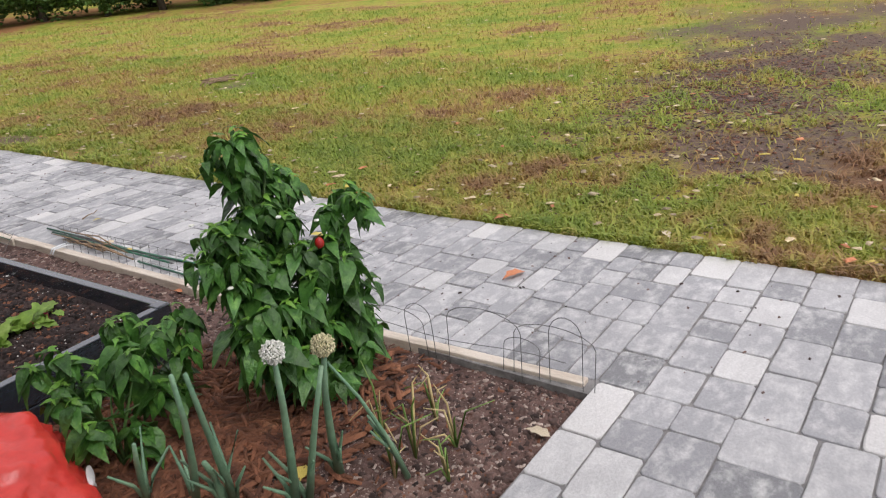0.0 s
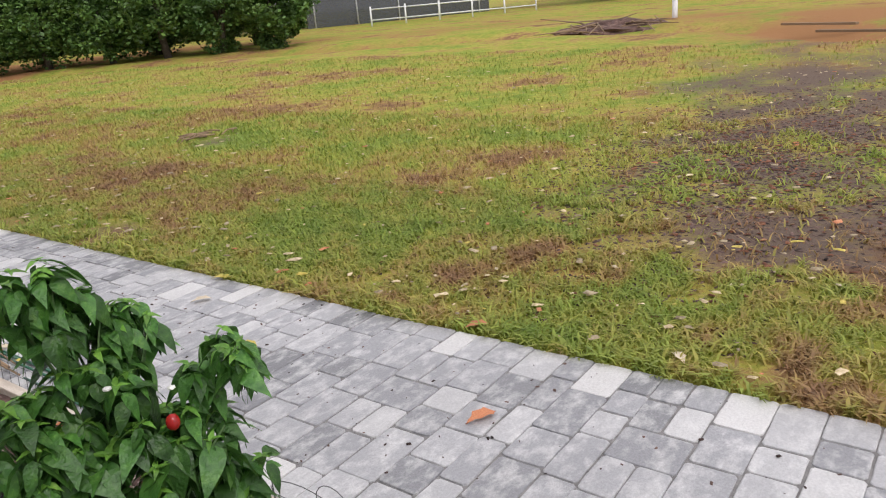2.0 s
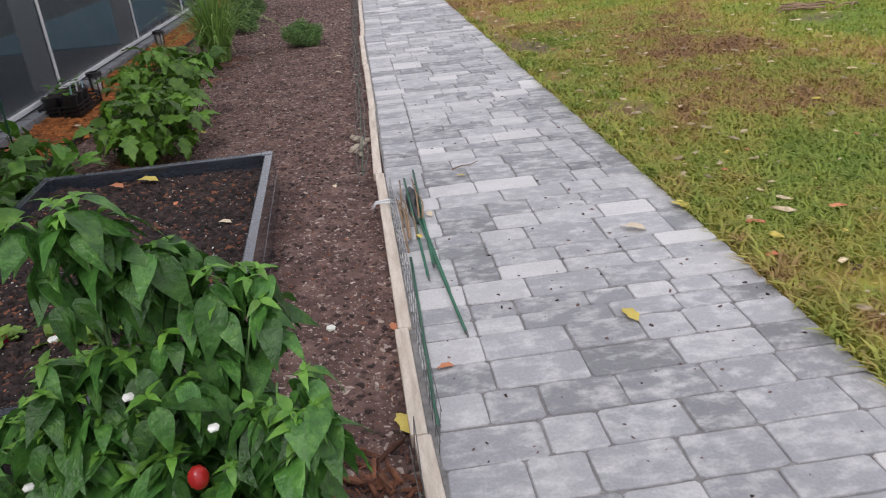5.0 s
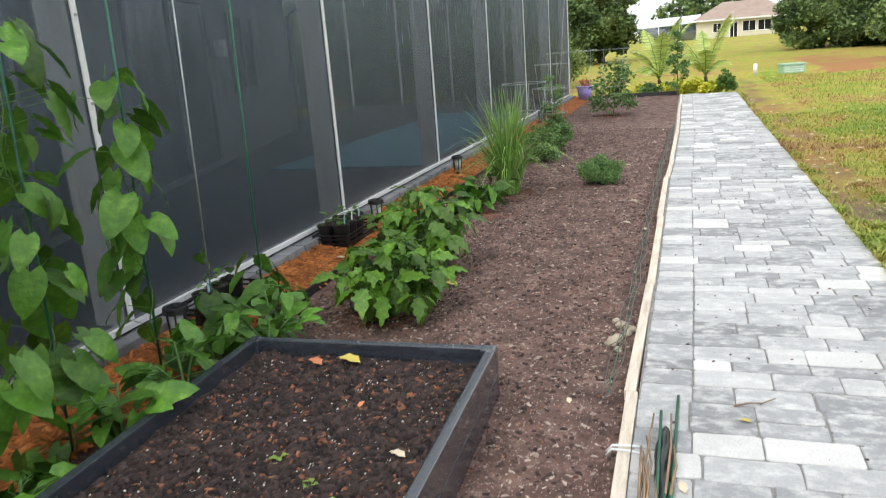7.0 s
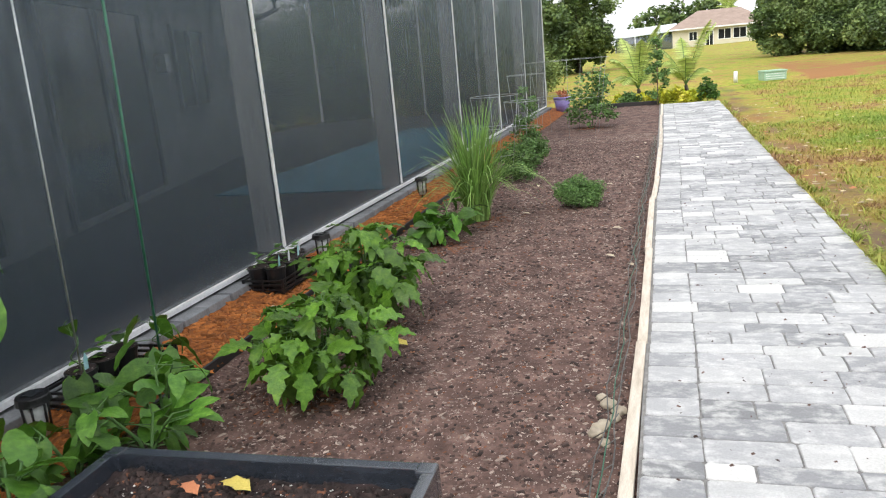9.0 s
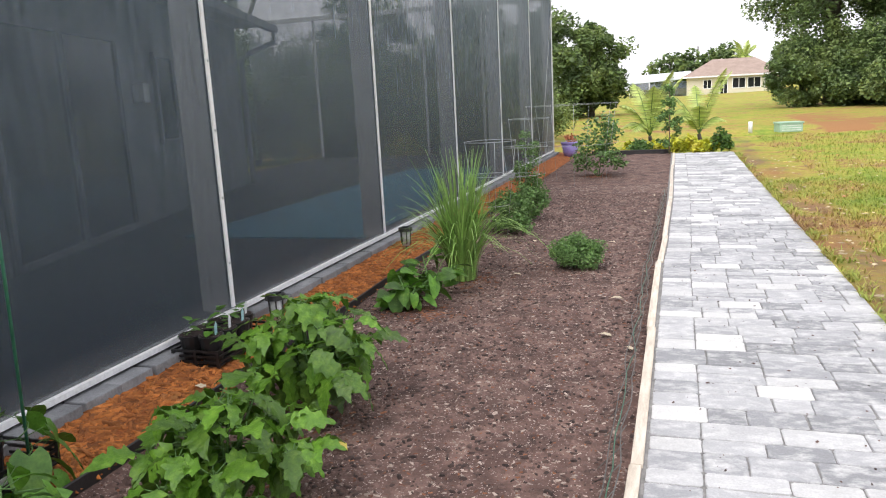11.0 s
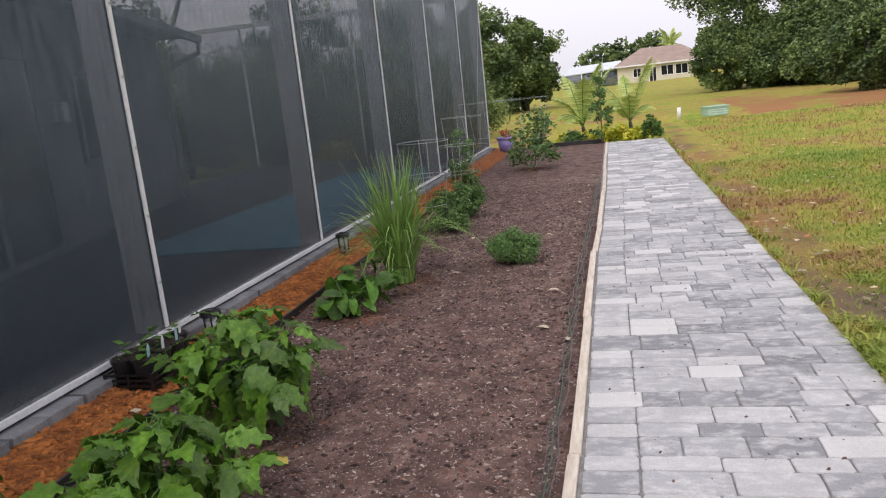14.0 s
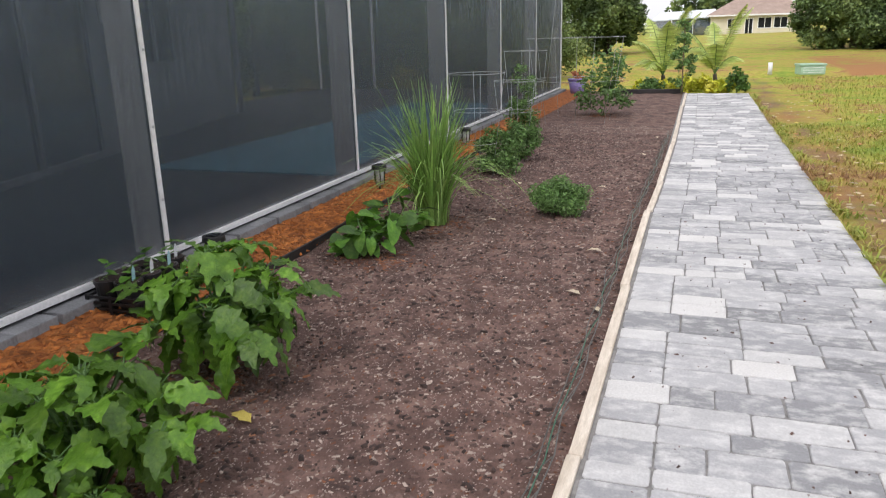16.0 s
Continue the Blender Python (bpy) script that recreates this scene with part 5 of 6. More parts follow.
# ---- small garden things ----
def solar_lamp(x, y, z=None):
    t = thing("solar_lamp", "small black solar path lamp with clear ribbed body", "garden lamp", x, y, mulch_z(x, y) if z is None else z, 0, "solar lamps")
    bar("stake", [(0, 0, -0.05), (0, 0, 0.05)], 0.008, BLACKPL, t, None, 8)
    bar("lens", [(0, 0, 0.03), (0, 0, 0.17)], 0.036, CLEAR, t, 0.042, 14)
    for k in range(6):
        a = k * math.pi / 3
        bar("rib", [(0.043 * math.cos(a), 0.043 * math.sin(a), 0.05), (0.049 * math.cos(a), 0.049 * math.sin(a), 0.17)], 0.005, BLACKPL, t, None, 5)
    bm = bmesh.new()
    tube(bm, [(0, 0, 0.168), (0, 0, 0.178), (0, 0, 0.196), (0, 0, 0.2)], 0.066, 0.06, 18)
    part("cap", bm, BLACKPL, t)
    bm = bmesh.new()
    box(bm, -0.028, 0.028, -0.028, 0.028, 0.201, 0.206)
    part("solar_panel", bm, DARKGLASS, t)


for x, y in ((-2.33, 3.74), (-2.32, 6.34), (-2.32, 8.7), (-2.32, 11.25), (-2.32, 13.9)):
    solar_lamp(x, y)


def nursery_tray(x, y, rz, pots, seed):
    rng = random.Random(seed)
    t = thing("nursery_tray", "black plastic nursery tray with potted seedlings", "plant tray", x, y, mulch_z(x, y) + 0.004, rz, "nursery trays")
    hx, hy, h = 0.135, 0.27, 0.085
    bm = bmesh.new()
    box(bm, -hx, hx, -hy, hy, 0, 0.008)
    part("base", bm, BLACKPL, t)
    for a in (-hx, hx):
        for z in (0.02, 0.05, 0.078):
            bm = bmesh.new()
            box(bm, a - 0.004, a + 0.004, -hy, hy, z, z + 0.012)
            part("slat", bm, BLACKPL, t)
    for b in (-hy, hy):
        for z in (0.02, 0.05, 0.078):
            bm = bmesh.new()
            box(bm, -hx, hx, b - 0.004, b + 0.004, z, z + 0.012)
            part("slat", bm, BLACKPL, t)
        for a in (-hx, 0, hx):
            bm = bmesh.new()
            box(bm, a - 0.008, a + 0.008, b - 0.006, b + 0.006, 0, 0.092)
            part("upright", bm, BLACKPL, t)
    m = pose(x, y, mulch_z(x, y) + 0.004, 0, 0, rz)
    for i, (px, py) in enumerate(pots):
        w = m @ Vector((px, py, 0.009))
        p = thing("nursery_pot", "round black nursery pot in the tray", "plant pot", w.x, w.y, w.z, 0, "nursery pots")
        bm = bmesh.new()
        tube(bm, [(0, 0, 0), (0, 0, 0.135)], 0.05, 0.064, 16)
        part("body", bm, BLACKPL, p)
        bm = bmesh.new()
        tube(bm, [(0, 0, 0.13), (0, 0, 0.147)], 0.068, 0.068, 16)
        part("rim", bm, BLACKPL, p)
        bm = bmesh.new()
        tube(bm, [(0, 0, 0.141), (0, 0, 0.149)], 0.06, 0.06, 14)
        part("potting_soil", bm, BEDSOIL, p)
        if i % 2 == 0:
            bm = bmesh.new()
            vs = [bm.verts.new(v) for v in ((0.03, -0.012, 0.14), (0.03, 0.012, 0.14), (0.034, 0.012, 0.2), (0.036, 0, 0.225), (0.034, -0.012, 0.2))]
            f = bm.faces.new(vs)
            r = bmesh.ops.extrude_face_region(bm, geom=[f])
            bmesh.ops.translate(bm, verts=[v for v in r["geom"] if isinstance(v, bmesh.types.BMVert)], vec=(0.0015, 0, 0))
            part("plant_label", bm, BLUETAG if i % 4 == 0 else TRAYLABEL, p)
        for k in range(5 if i % 3 else 3):
            add_leaf(p, rng.choice(BEANS), (0, 0, 0.146 + 0.02 * k), rng.uniform(0, 360), rng.uniform(-10, 40), rng.uniform(0.3, 0.5))


nursery_tray(-2.37, 4.22, 0, [(0, -0.18), (0.0, -0.05), (0.0, 0.08)], 71)
nursery_tray(-2.37, 5.84, 0, [(0.06, -0.2), (-0.06, -0.2), (0.06, -0.07), (-0.06, -0.07), (0.06, 0.06), (-0.06, 0.06), (0.0, 0.19)], 72)
for y in (4.08, 4.16, 4.24):
    bm = bmesh.new()
    box(bm, 0, 0.002, -0.014, 0.014, 0, 0.03)
    tagged(part("plant_tag", bm, TRAYLABEL, None), "white plastic plant tag on the tray", "plant tag", "plant tags").matrix_basis = pose(-2.228, y, mulch_z(-2.3, y) + 0.055, 0, 6, 0)


def build_bag():
    t = thing("plastic_bag", "crumpled red plastic potting bag with white print", "bag", -1.47, 1.06, -0.03)
    bm = bmesh.new()
    bmesh.ops.create_icosphere(bm, subdivisions=5, radius=1)
    for v in bm.verts:
        n = 1 + 0.22 * noise.noise(v.co * 1.7) + 0.16 * abs(noise.noise(v.co * 4.2)) + 0.07 * abs(noise.noise(v.co * 9)) + 0.03 * noise.noise(v.co * 17)
        v.co = Vector((v.co.x * 0.28 * n, v.co.y * 0.29 * n, max(0.0, 0.13 + v.co.z * 0.21 * n)))
    part("bag_film", bm, REDBAG, t, "", True)
    for i, (a, z) in enumerate(((-0.5, 0.14), (-0.15, 0.07), (0.2, 0.13))):
        bm = bmesh.new()
        bmesh.ops.create_icosphere(bm, subdivisions=3, radius=1)
        for v in bm.verts:
            v.co = Vector((v.co.x * 0.016, v.co.y * 0.05, v.co.z * 0.006))
        o = part("print_mark", bm, BAGMARK, t, "white printed bar")
        o.matrix_basis = pose(0.28 * math.cos(a), 0.28 * math.sin(a), z, 0, 60, math.degrees(a))


build_bag()


def build_border_fence():
    t = thing("wire_border", "low dark wire border fence with arched hoops by the timber", "garden fence", 0, 0, 0)
    for i, (y, w, h) in enumerate(((0.05, 0.12, 0.25), (0.10, 0.3, 0.2), (0.22, 0.14, 0.13), (0.36, 0.3, 0.22), (0.62, 0.12, 0.2), (0.72, 0.26, 0.17), (0.95, 0.2, 0.19), (1.2, 0.24, 0.18))):
        x = wood_x(y) - 0.07
        pts = [(x, y - w / 2, -0.05)] + [(x + 0.02 * math.sin(i), y - w / 2 * math.cos(a), h * 0.72 + h * 0.28 * math.sin(a)) for a in np.linspace(0, math.pi, 9)] + [(x, y + w / 2, -0.05)]
        bar("hoop", pts, 0.0014, WIRE, t, None, 5)
    bar("rail", [(wood_x(y) - 0.07, y, 0.08 + 0.01 * math.sin(9 * y)) for y in np.linspace(0.05, 1.3, 12)], 0.0013, WIRE, t, None, 5)
    m = thing("wire_netting", "thin green wire netting slumped along the timber edging", "garden fence", 0, 0, 0)
    for k in range(3):
        bar("wire", [(wood_x(y) - 0.085 - 0.025 * k + 0.03 * noise.noise((y * 3, k, 0)), y, 0.0 + 0.02 * (3 - k) + 0.014 * noise.noise((y * 4, k, 5))) for y in np.arange(3.5, 13, 0.14)], 0.0024, GREENWIRE if k % 2 else WIRE, m, None, 4)
    rng = random.Random(3)
    for k in range(60):
        y = 3.5 + 0.15 * k
        bar("cross_wire", [(wood_x(y) - 0.075, y, 0.065 + rng.uniform(0, 0.03)), (wood_x(y) - 0.12, y + rng.uniform(-0.03, 0.03), 0.02), (wood_x(y) - 0.17, y + rng.uniform(-0.05, 0.05), -0.02)], 0.0018, WIRE, m, None, 4)
    g = thing("wire_mesh", "grey garden wire mesh standing beside the timber edging", "garden fence", 0, 0, 0)
    for k in range(26):
        y = 1.35 + 0.07 * k
        bar("upright_wire", [(wood_x(y) + 0.004, y, -0.02), (wood_x(y) + 0.02, y, 0.14)], 0.0011, WIRE, g, None, 4)
    for z in (0.045, 0.09, 0.138):
        bar("cross_wire", [(wood_x(y) + 0.004 + 0.11 * z, y, z) for y in np.arange(1.33, 3.15, 0.2)], 0.0011, WIRE, g, None, 4)


build_border_fence()


def build_bundle():
    rng = random.Random(13)
    for a, b in (((-0.045, 1.44, 0.008), (-0.03, 2.5, 0.012)), ((0.10, 1.9, 0.008), (0.03, 2.98, 0.02)), ((0.085, 2.2, 0.006), (0.03, 3.3, 0.01)), ((0.05, 2.4, 0.02), (0.07, 3.58, 0.008)), ((0.02, 2.3, 0.02), (0.012, 3.4, 0.03))):
        t = thing("garden_stake", "thin green plastic-coated garden stake lying on the pavers", "garden stake", a[0], a[1], a[2], 0, "garden stakes")
        d = Vector(b) - Vector(a)
        bar("rod", [(0, 0, 0), tuple(d * 0.5), tuple(d)], 0.0055, GREENWIRE, t, None, 8)
        bar("tip", [tuple(-d.normalized() * 0.03), (0, 0, 0)], 0.003, WIRE, t, 0.0055, 8)
    for k in range(9):
        x, y = rng.uniform(-0.05, 0.06), rng.uniform(2.4, 3.0)
        t = thing("dry_stick", "dry brown stick lying against the timber", "stick", x, y, 0.02, 0, "dry sticks")
        l = rng.uniform(0.2, 0.5)
        bar("wood", [(0, 0, 0), (rng.uniform(-0.01, 0.02), l * 0.5, 0.02), (rng.uniform(-0.02, 0.03), l, rng.uniform(0, 0.02))], 0.0048, STICK, t, 0.003, 6)
    bm = bmesh.new()
    bmesh.ops.create_icosphere(bm, subdivisions=4, radius=1)
    for v in bm.verts:
        n = 1 + 0.5 * noise.noise(v.co * 2.4) + 0.2 * noise.noise(v.co * 7)
        v.co = Vector((v.co.x * 0.026 * n, v.co.y * 0.24, max(0, 0.010 + v.co.z * 0.018 * n)))
    c = part("weed_cloth", bm, BLACKPL, None, "", True)
    c.matrix_basis = pose(0.03, 3.08, 0.002)
    tagged(c, "crumpled black weed cloth scrap beside the timber", "cloth")
    t = thing("zip_tie", "white plastic zip tie looped round the timber edging", "zip tie", -0.11, 3.12, 0)
    for dy in (-0.012, 0.012):
        bar("band", [(-0.05, dy, 0.0), (-0.03, dy, 0.025), (0.03, dy * 1.5, 0.026), (0.075, dy * 2, 0.02)], 0.0045, TRAYLABEL, t, None, 6)
    t = thing("twig", "thin dark twig lying on the pavers", "stick", 0.27, 3.53, 0.006)
    bar("wood", [(0, 0, 0), (0.05, 0.02, 0.006), (0.1, 0.03, 0.004), (0.15, 0.08, 0.004)], 0.004, STICK, t, 0.002, 6)
    for i in range(7):
        bm = bmesh.new()
        bmesh.ops.create_icosphere(bm, subdivisions=3, radius=1)
        for v in bm.verts:
            n = 1 + 0.4 * noise.noise(v.co * 1.5 + Vector((i * 9, 0, 0)))
            v.co = v.co * n * (0.022 + 0.006 * (i % 3))
            v.co.z *= 0.7
        o = part("rock", bm, ROCK, None, "", True)
        x, y = -0.20 + 0.04 * math.sin(i * 5), 4.1 + 0.06 * i
        o.matrix_basis = pose(x, y, soil_z(x, y) + 0.008)
        tagged(o, "small tan rock beside the timber edging", "rock", "rocks")


build_bundle()

# ---- fallen leaves ----
FALLEN = {}
for nm, mt in (("orange", ORANGELEAF), ("yellow", YELLOWLEAF), ("pale", PALELEAF)):
    vs, fs = [], []
    for i in range(9):
        t = i / 8
        w = 0.21 * math.sin(math.pi * t ** 0.8) * (1 + 0.25 * math.sin(i * 4.0))
        z = 0.10 * math.sin(t * 3.0) + 0.03
        vs += [(-w, t - 0.5, z + 0.10 * w + 0.03), (0, t - 0.5, z), (w, t - 0.5, z + 0.3 * w)]
    fs = [f for i in range(8) for f in ((3 * i, 3 * i + 1, 3 * i + 4, 3 * i + 3), (3 * i + 1, 3 * i + 2, 3 * i + 5, 3 * i + 4))]
    FALLEN[nm] = mesh_from("fallen_leaf", vs, fs, mt, True)
LEAVES = [("orange", 0.61, 0.64, 0.0, 0.13, 70), ("yellow", 0.634, 1.873, 0, 0.10, 15), ("pale", 0.885, 2.53, 0, 0.11, 60), ("yellow", 1.15, 2.7, 0, 0.12, 30), ("orange", 0.01, 1.72, 0, 0.06, 100),
          ("yellow", 0.30, 3.42, 0, 0.05, 80), ("yellow", -0.13, 1.5, -0.03, 0.12, 20), ("pale", 0.09, 2.95, 0.0, 0.07, 10), ("yellow", -1.20, 3.33, 0.18, 0.13, 75), ("orange", -1.335, 3.3, 0.18, 0.10, 60),
          ("pale", -0.345, 7.38, -0.03, 0.10, 100), ("pale", -0.53, 9.33, -0.03, 0.08, 90), ("pale", -0.35, 6.59, -0.03, 0.09, 70), ("pale", -0.2, 6.35, -0.03, 0.07, 40), ("pale", -1.15, 7.98, -0.03, 0.08, 90),
          ("pale", -1.26, 9.39, -0.03, 0.08, 10), ("yellow", -1.28, 4.96, -0.03, 0.12, 70), ("pale", -0.34, 3.49, -0.03, 0.05, 10), ("pale", -0.33, 0.02, -0.02, 0.09, 0), ("yellow", -0.83, 0.53, -0.03, 0.10, 120),
          ("pale", -1.25, 1.5, 0.17, 0.06, 40), ("orange", -0.13, 2.05, -0.03, 0.06, 10), ("pale", -2.2, 5.35, 0.02, 0.09, 80), ("pale", -0.32, 11.2, -0.03, 0.08, 50), ("pale", -0.25, 12.6, -0.03, 0.08, 20),
          ("orange", 1.21, 1.05, 0.01, 0.12, 50), ("pale", 1.3, 0.2, 0.01, 0.10, 130), ("pale", -1.3, 1.3, -0.03, 0.12, 150), ("orange", -1.0, 3.0, 0.17, 0.05, 0), ("pale", -0.75, 2.7, 0.17, 0.07, 70), ("yellow", 0.02, 2.65, 0.03, 0.05, 20)]
for i, (kind_, x, y, z, s, r) in enumerate(LEAVES):
    o = new("fallen_leaf", FALLEN[kind_])
    z = soil_z(x, y) + 0.010 if z == -0.03 else z
    o.matrix_basis = pose(x, y, z + 0.002, 0, 0, r) @ Matrix.Diagonal((s, s, s, 1))
    tagged(o, kind_ + " dry fallen leaf lying curled on the ground", "leaf", "fallen leaves")


# ---- leaf litter on the lawn ----
def build_litter():
    rng = np.random.default_rng(77)
    for nm, mt, n in (("pale", LITTER, 1500), ("orange", ORANGELEAF, 260), ("yellow", YELLOWLEAF, 200)):
        x, y = 1.25 + 9 * rng.random(n) ** 1.5, -2.5 + 20 * rng.random(n)
        pos = np.array([(a, b, lawn_z(a, b) + 0.036) for a, b in zip(x, y)])
        tagged(new("leaf_litter", crumbs("leaf_litter", mt, pos, 0.03, rng, 0.22, 1.4)), nm + " dry leaves scattered over the lawn", "leaves", "", "stuff")
    r = np.array([(a, b, lawn_z(a, b)) for a, b in zip(4.4 + 1.6 * rng.normal(size=12000), 0.8 + 0.75 * rng.normal(size=12000)) if a > 1.4])
    tagged(new("lawn_debris", crumbs("lawn_debris", CRUMB, r, 0.017, rng, 0.4, 1.6)), "dark soil clods and dead leaf bits on bare lawn", "crumbs", "", "stuff")
    tagged(new("lawn_leaf_bits", crumbs("lawn_leaf_bits", BROWNCHIP, r[:2600] + [0.05, 0.04, 0.008], 0.02, rng, 0.3, 1.5)), "brown dead leaf bits on bare lawn", "leaves", "", "stuff")
    x, y = rng.random(420) * 1.1 + 0.02, -0.6 + 9 * rng.random(420)
    pos = np.array([(a, b, 0.0) for a, b in zip(x, y)])
    tagged(new("paver_debris", crumbs("paver_debris", CRUMB, pos, 0.009, rng, 0.5, 1.4)), "dark specks of soil and seed on the pavers", "crumbs", "", "stuff")


build_litter()


# ---- end of the garden ----
for i, (x, y, r, h) in enumerate(((-0.55, 20.3, 0.3, 0.36), (-0.05, 20.6, 0.3, 0.4), (0.4, 20.2, 0.34, 0.42), (0.75, 20.5, 0.26, 0.36), (-1.0, 20.6, 0.25, 0.3))):
    small_bush("croton", "bright yellow-green croton shrub at the walkway's end", "shrub", x, y, r, h, 520, 0.11, CROTON, 80 + i, "crotons", -0.1)
small_bush("green_shrub", "dark green low shrub among the crotons", "shrub", -0.75, 20.0, 0.3, 0.34, 700, 0.08, SMALLLEAF, 90, "", -0.06)
small_bush("green_shrub", "light green shrub at the end of the pavers", "shrub", 0.98, 20.3, 0.26, 0.55, 700, 0.08, SHRUB, 91, "", -0.06)
small_bush("vine_column", "slender climbing vine on a post beside the pavers", "vine", -0.12, 19.5, 0.27, 1.75, 900, 0.075, SMALLLEAF, 92, "", -0.06)
bm = bmesh.new()
tube(bm, [(0, 0, -0.1), (0, 0, 1.45)], 0.015, 0.015, 6)
part("post", bm, STICK, bpy.data.objects["vine_column"])
small_bush("red_flower_clump", "small red flowering plant in a purple pot", "flower", -2.2, 19.0, 0.16, 0.2, 160, 0.06, ORANGELEAF, 93, "", 0.32)
t = thing("flower_pot", "purple glazed flower pot on the mulch", "plant pot", -2.2, 19.0, 0.0)
bar("body", [(0, 0, 0), (0, 0, 0.3)], 0.13, PURPLE, t, 0.19, 18)
bar("rim", [(0, 0, 0.29), (0, 0, 0.33)], 0.2, PURPLE, t, 0.2, 18)
bm = bmesh.new()
box(bm, -1.8, -0.1, 19.62, 19.7, -0.1, 0.06, 0.01)
tagged(part("border_log", bm, EDGE, None), "dark low log edging in front of the crotons", "edging")


def palm(x, y, trunk, frond, n, seed, z=-0.06):
    rng = random.Random(seed)
    t = thing("palm", "young palm with arching pale green fronds", "palm", x, y, z, 0, "palms")
    bar("trunk", [(0, 0, -0.05), (0.02, 0, trunk * 0.6), (0, 0.02, trunk)], 0.05 + 0.02 * trunk, BARK, t, 0.04 + 0.012 * trunk, 8)
    for k in range(n):
        a = 2 * math.pi * k / n + rng.uniform(-0.2, 0.2)
        rise = rng.uniform(1.0, 2.3)
        pts = []
        for i in range(7):
            q = i / 6
            pts.append(Vector((frond * 0.7 * q * math.cos(a), frond * 0.7 * q * math.sin(a), trunk + frond * (rise * q - 0.85 * q * q))))
        vs, fs = [], []
        side = Vector((-math.sin(a), math.cos(a), 0))
        for i in range(38):
            q = 0.12 + 0.88 * i / 37
            j = min(int(q * 6), 5)
            c = pts[j].lerp(pts[j + 1], q * 6 - j)
            fw = (pts[j + 1] - pts[j]).normalized()
            ln_ = frond * 0.34 * math.sin(math.pi * (0.12 + 0.85 * q))
            for sg in (-1, 1):
                e = c + side * sg * ln_ * 0.8 + fw * ln_ * 0.5 - Vector((0, 0, ln_ * 0.4))
                w = fw * 0.018 * frond
                i0 = len(vs)
                vs += [c - w, c + w, e]
                fs.append((i0, i0 + 1, i0 + 2))
        fr = put_mesh("frond", mesh_from("frond", vs, fs, PALMLEAF), t)
        b = bmesh.new()
        tube(b, [tuple(p) for p in pts], 0.01 * frond + 0.004, 0.003, 5)
        part("midrib", b, STEM, fr)


palm(-0.6, 21.6, 0.3, 1.1, 9, 1)
palm(0.55, 21.9, 0.3, 1.05, 8, 2)
palm(9.6, 128, 4.6, 2.6, 14, 3, 0.3)

# ---- far things ----
t = thing("utility_box", "pale green utility box on the lawn by the ditch", "utility box", 3.15, 26.6, -0.05, 12)
bm = bmesh.new()
box(bm, -0.33, 0.33, -0.25, 0.25, 0, 0.24, 0.02)
part("cabinet", bm, UTILGREEN, t)
bm = bmesh.new()
box(bm, -0.35, 0.35, -0.27, 0.27, 0.24, 0.29, 0.015)
part("lid", bm, UTILGREEN, t)
for k in range(3):
    bm = bmesh.new()
    box(bm, -0.27, 0.27, -0.256, -0.251, 0.05 + 0.065 * k, 0.062 + 0.065 * k)
    part("louvre", bm, WHITE, t)
t = thing("marker_post", "short white marker post by the utility box", "post", 2.1, 26.4, -0.05)
bar("post", [(0, 0, 0), (0, 0, 0.34)], 0.06, WHITE, t, 0.06, 8)
t = thing("marker_post", "white wooden marker post beside the brush pile", "post", 21.6, 7.4, 0.0)
bar("post", [(0, 0, 0), (0, 0, 0.8)], 0.09, WHITE, t, 0.09, 4)
bar("cap", [(0, 0, 0.8), (0, 0, 1.0)], 0.14, WHITE, t, 0.2, 4)


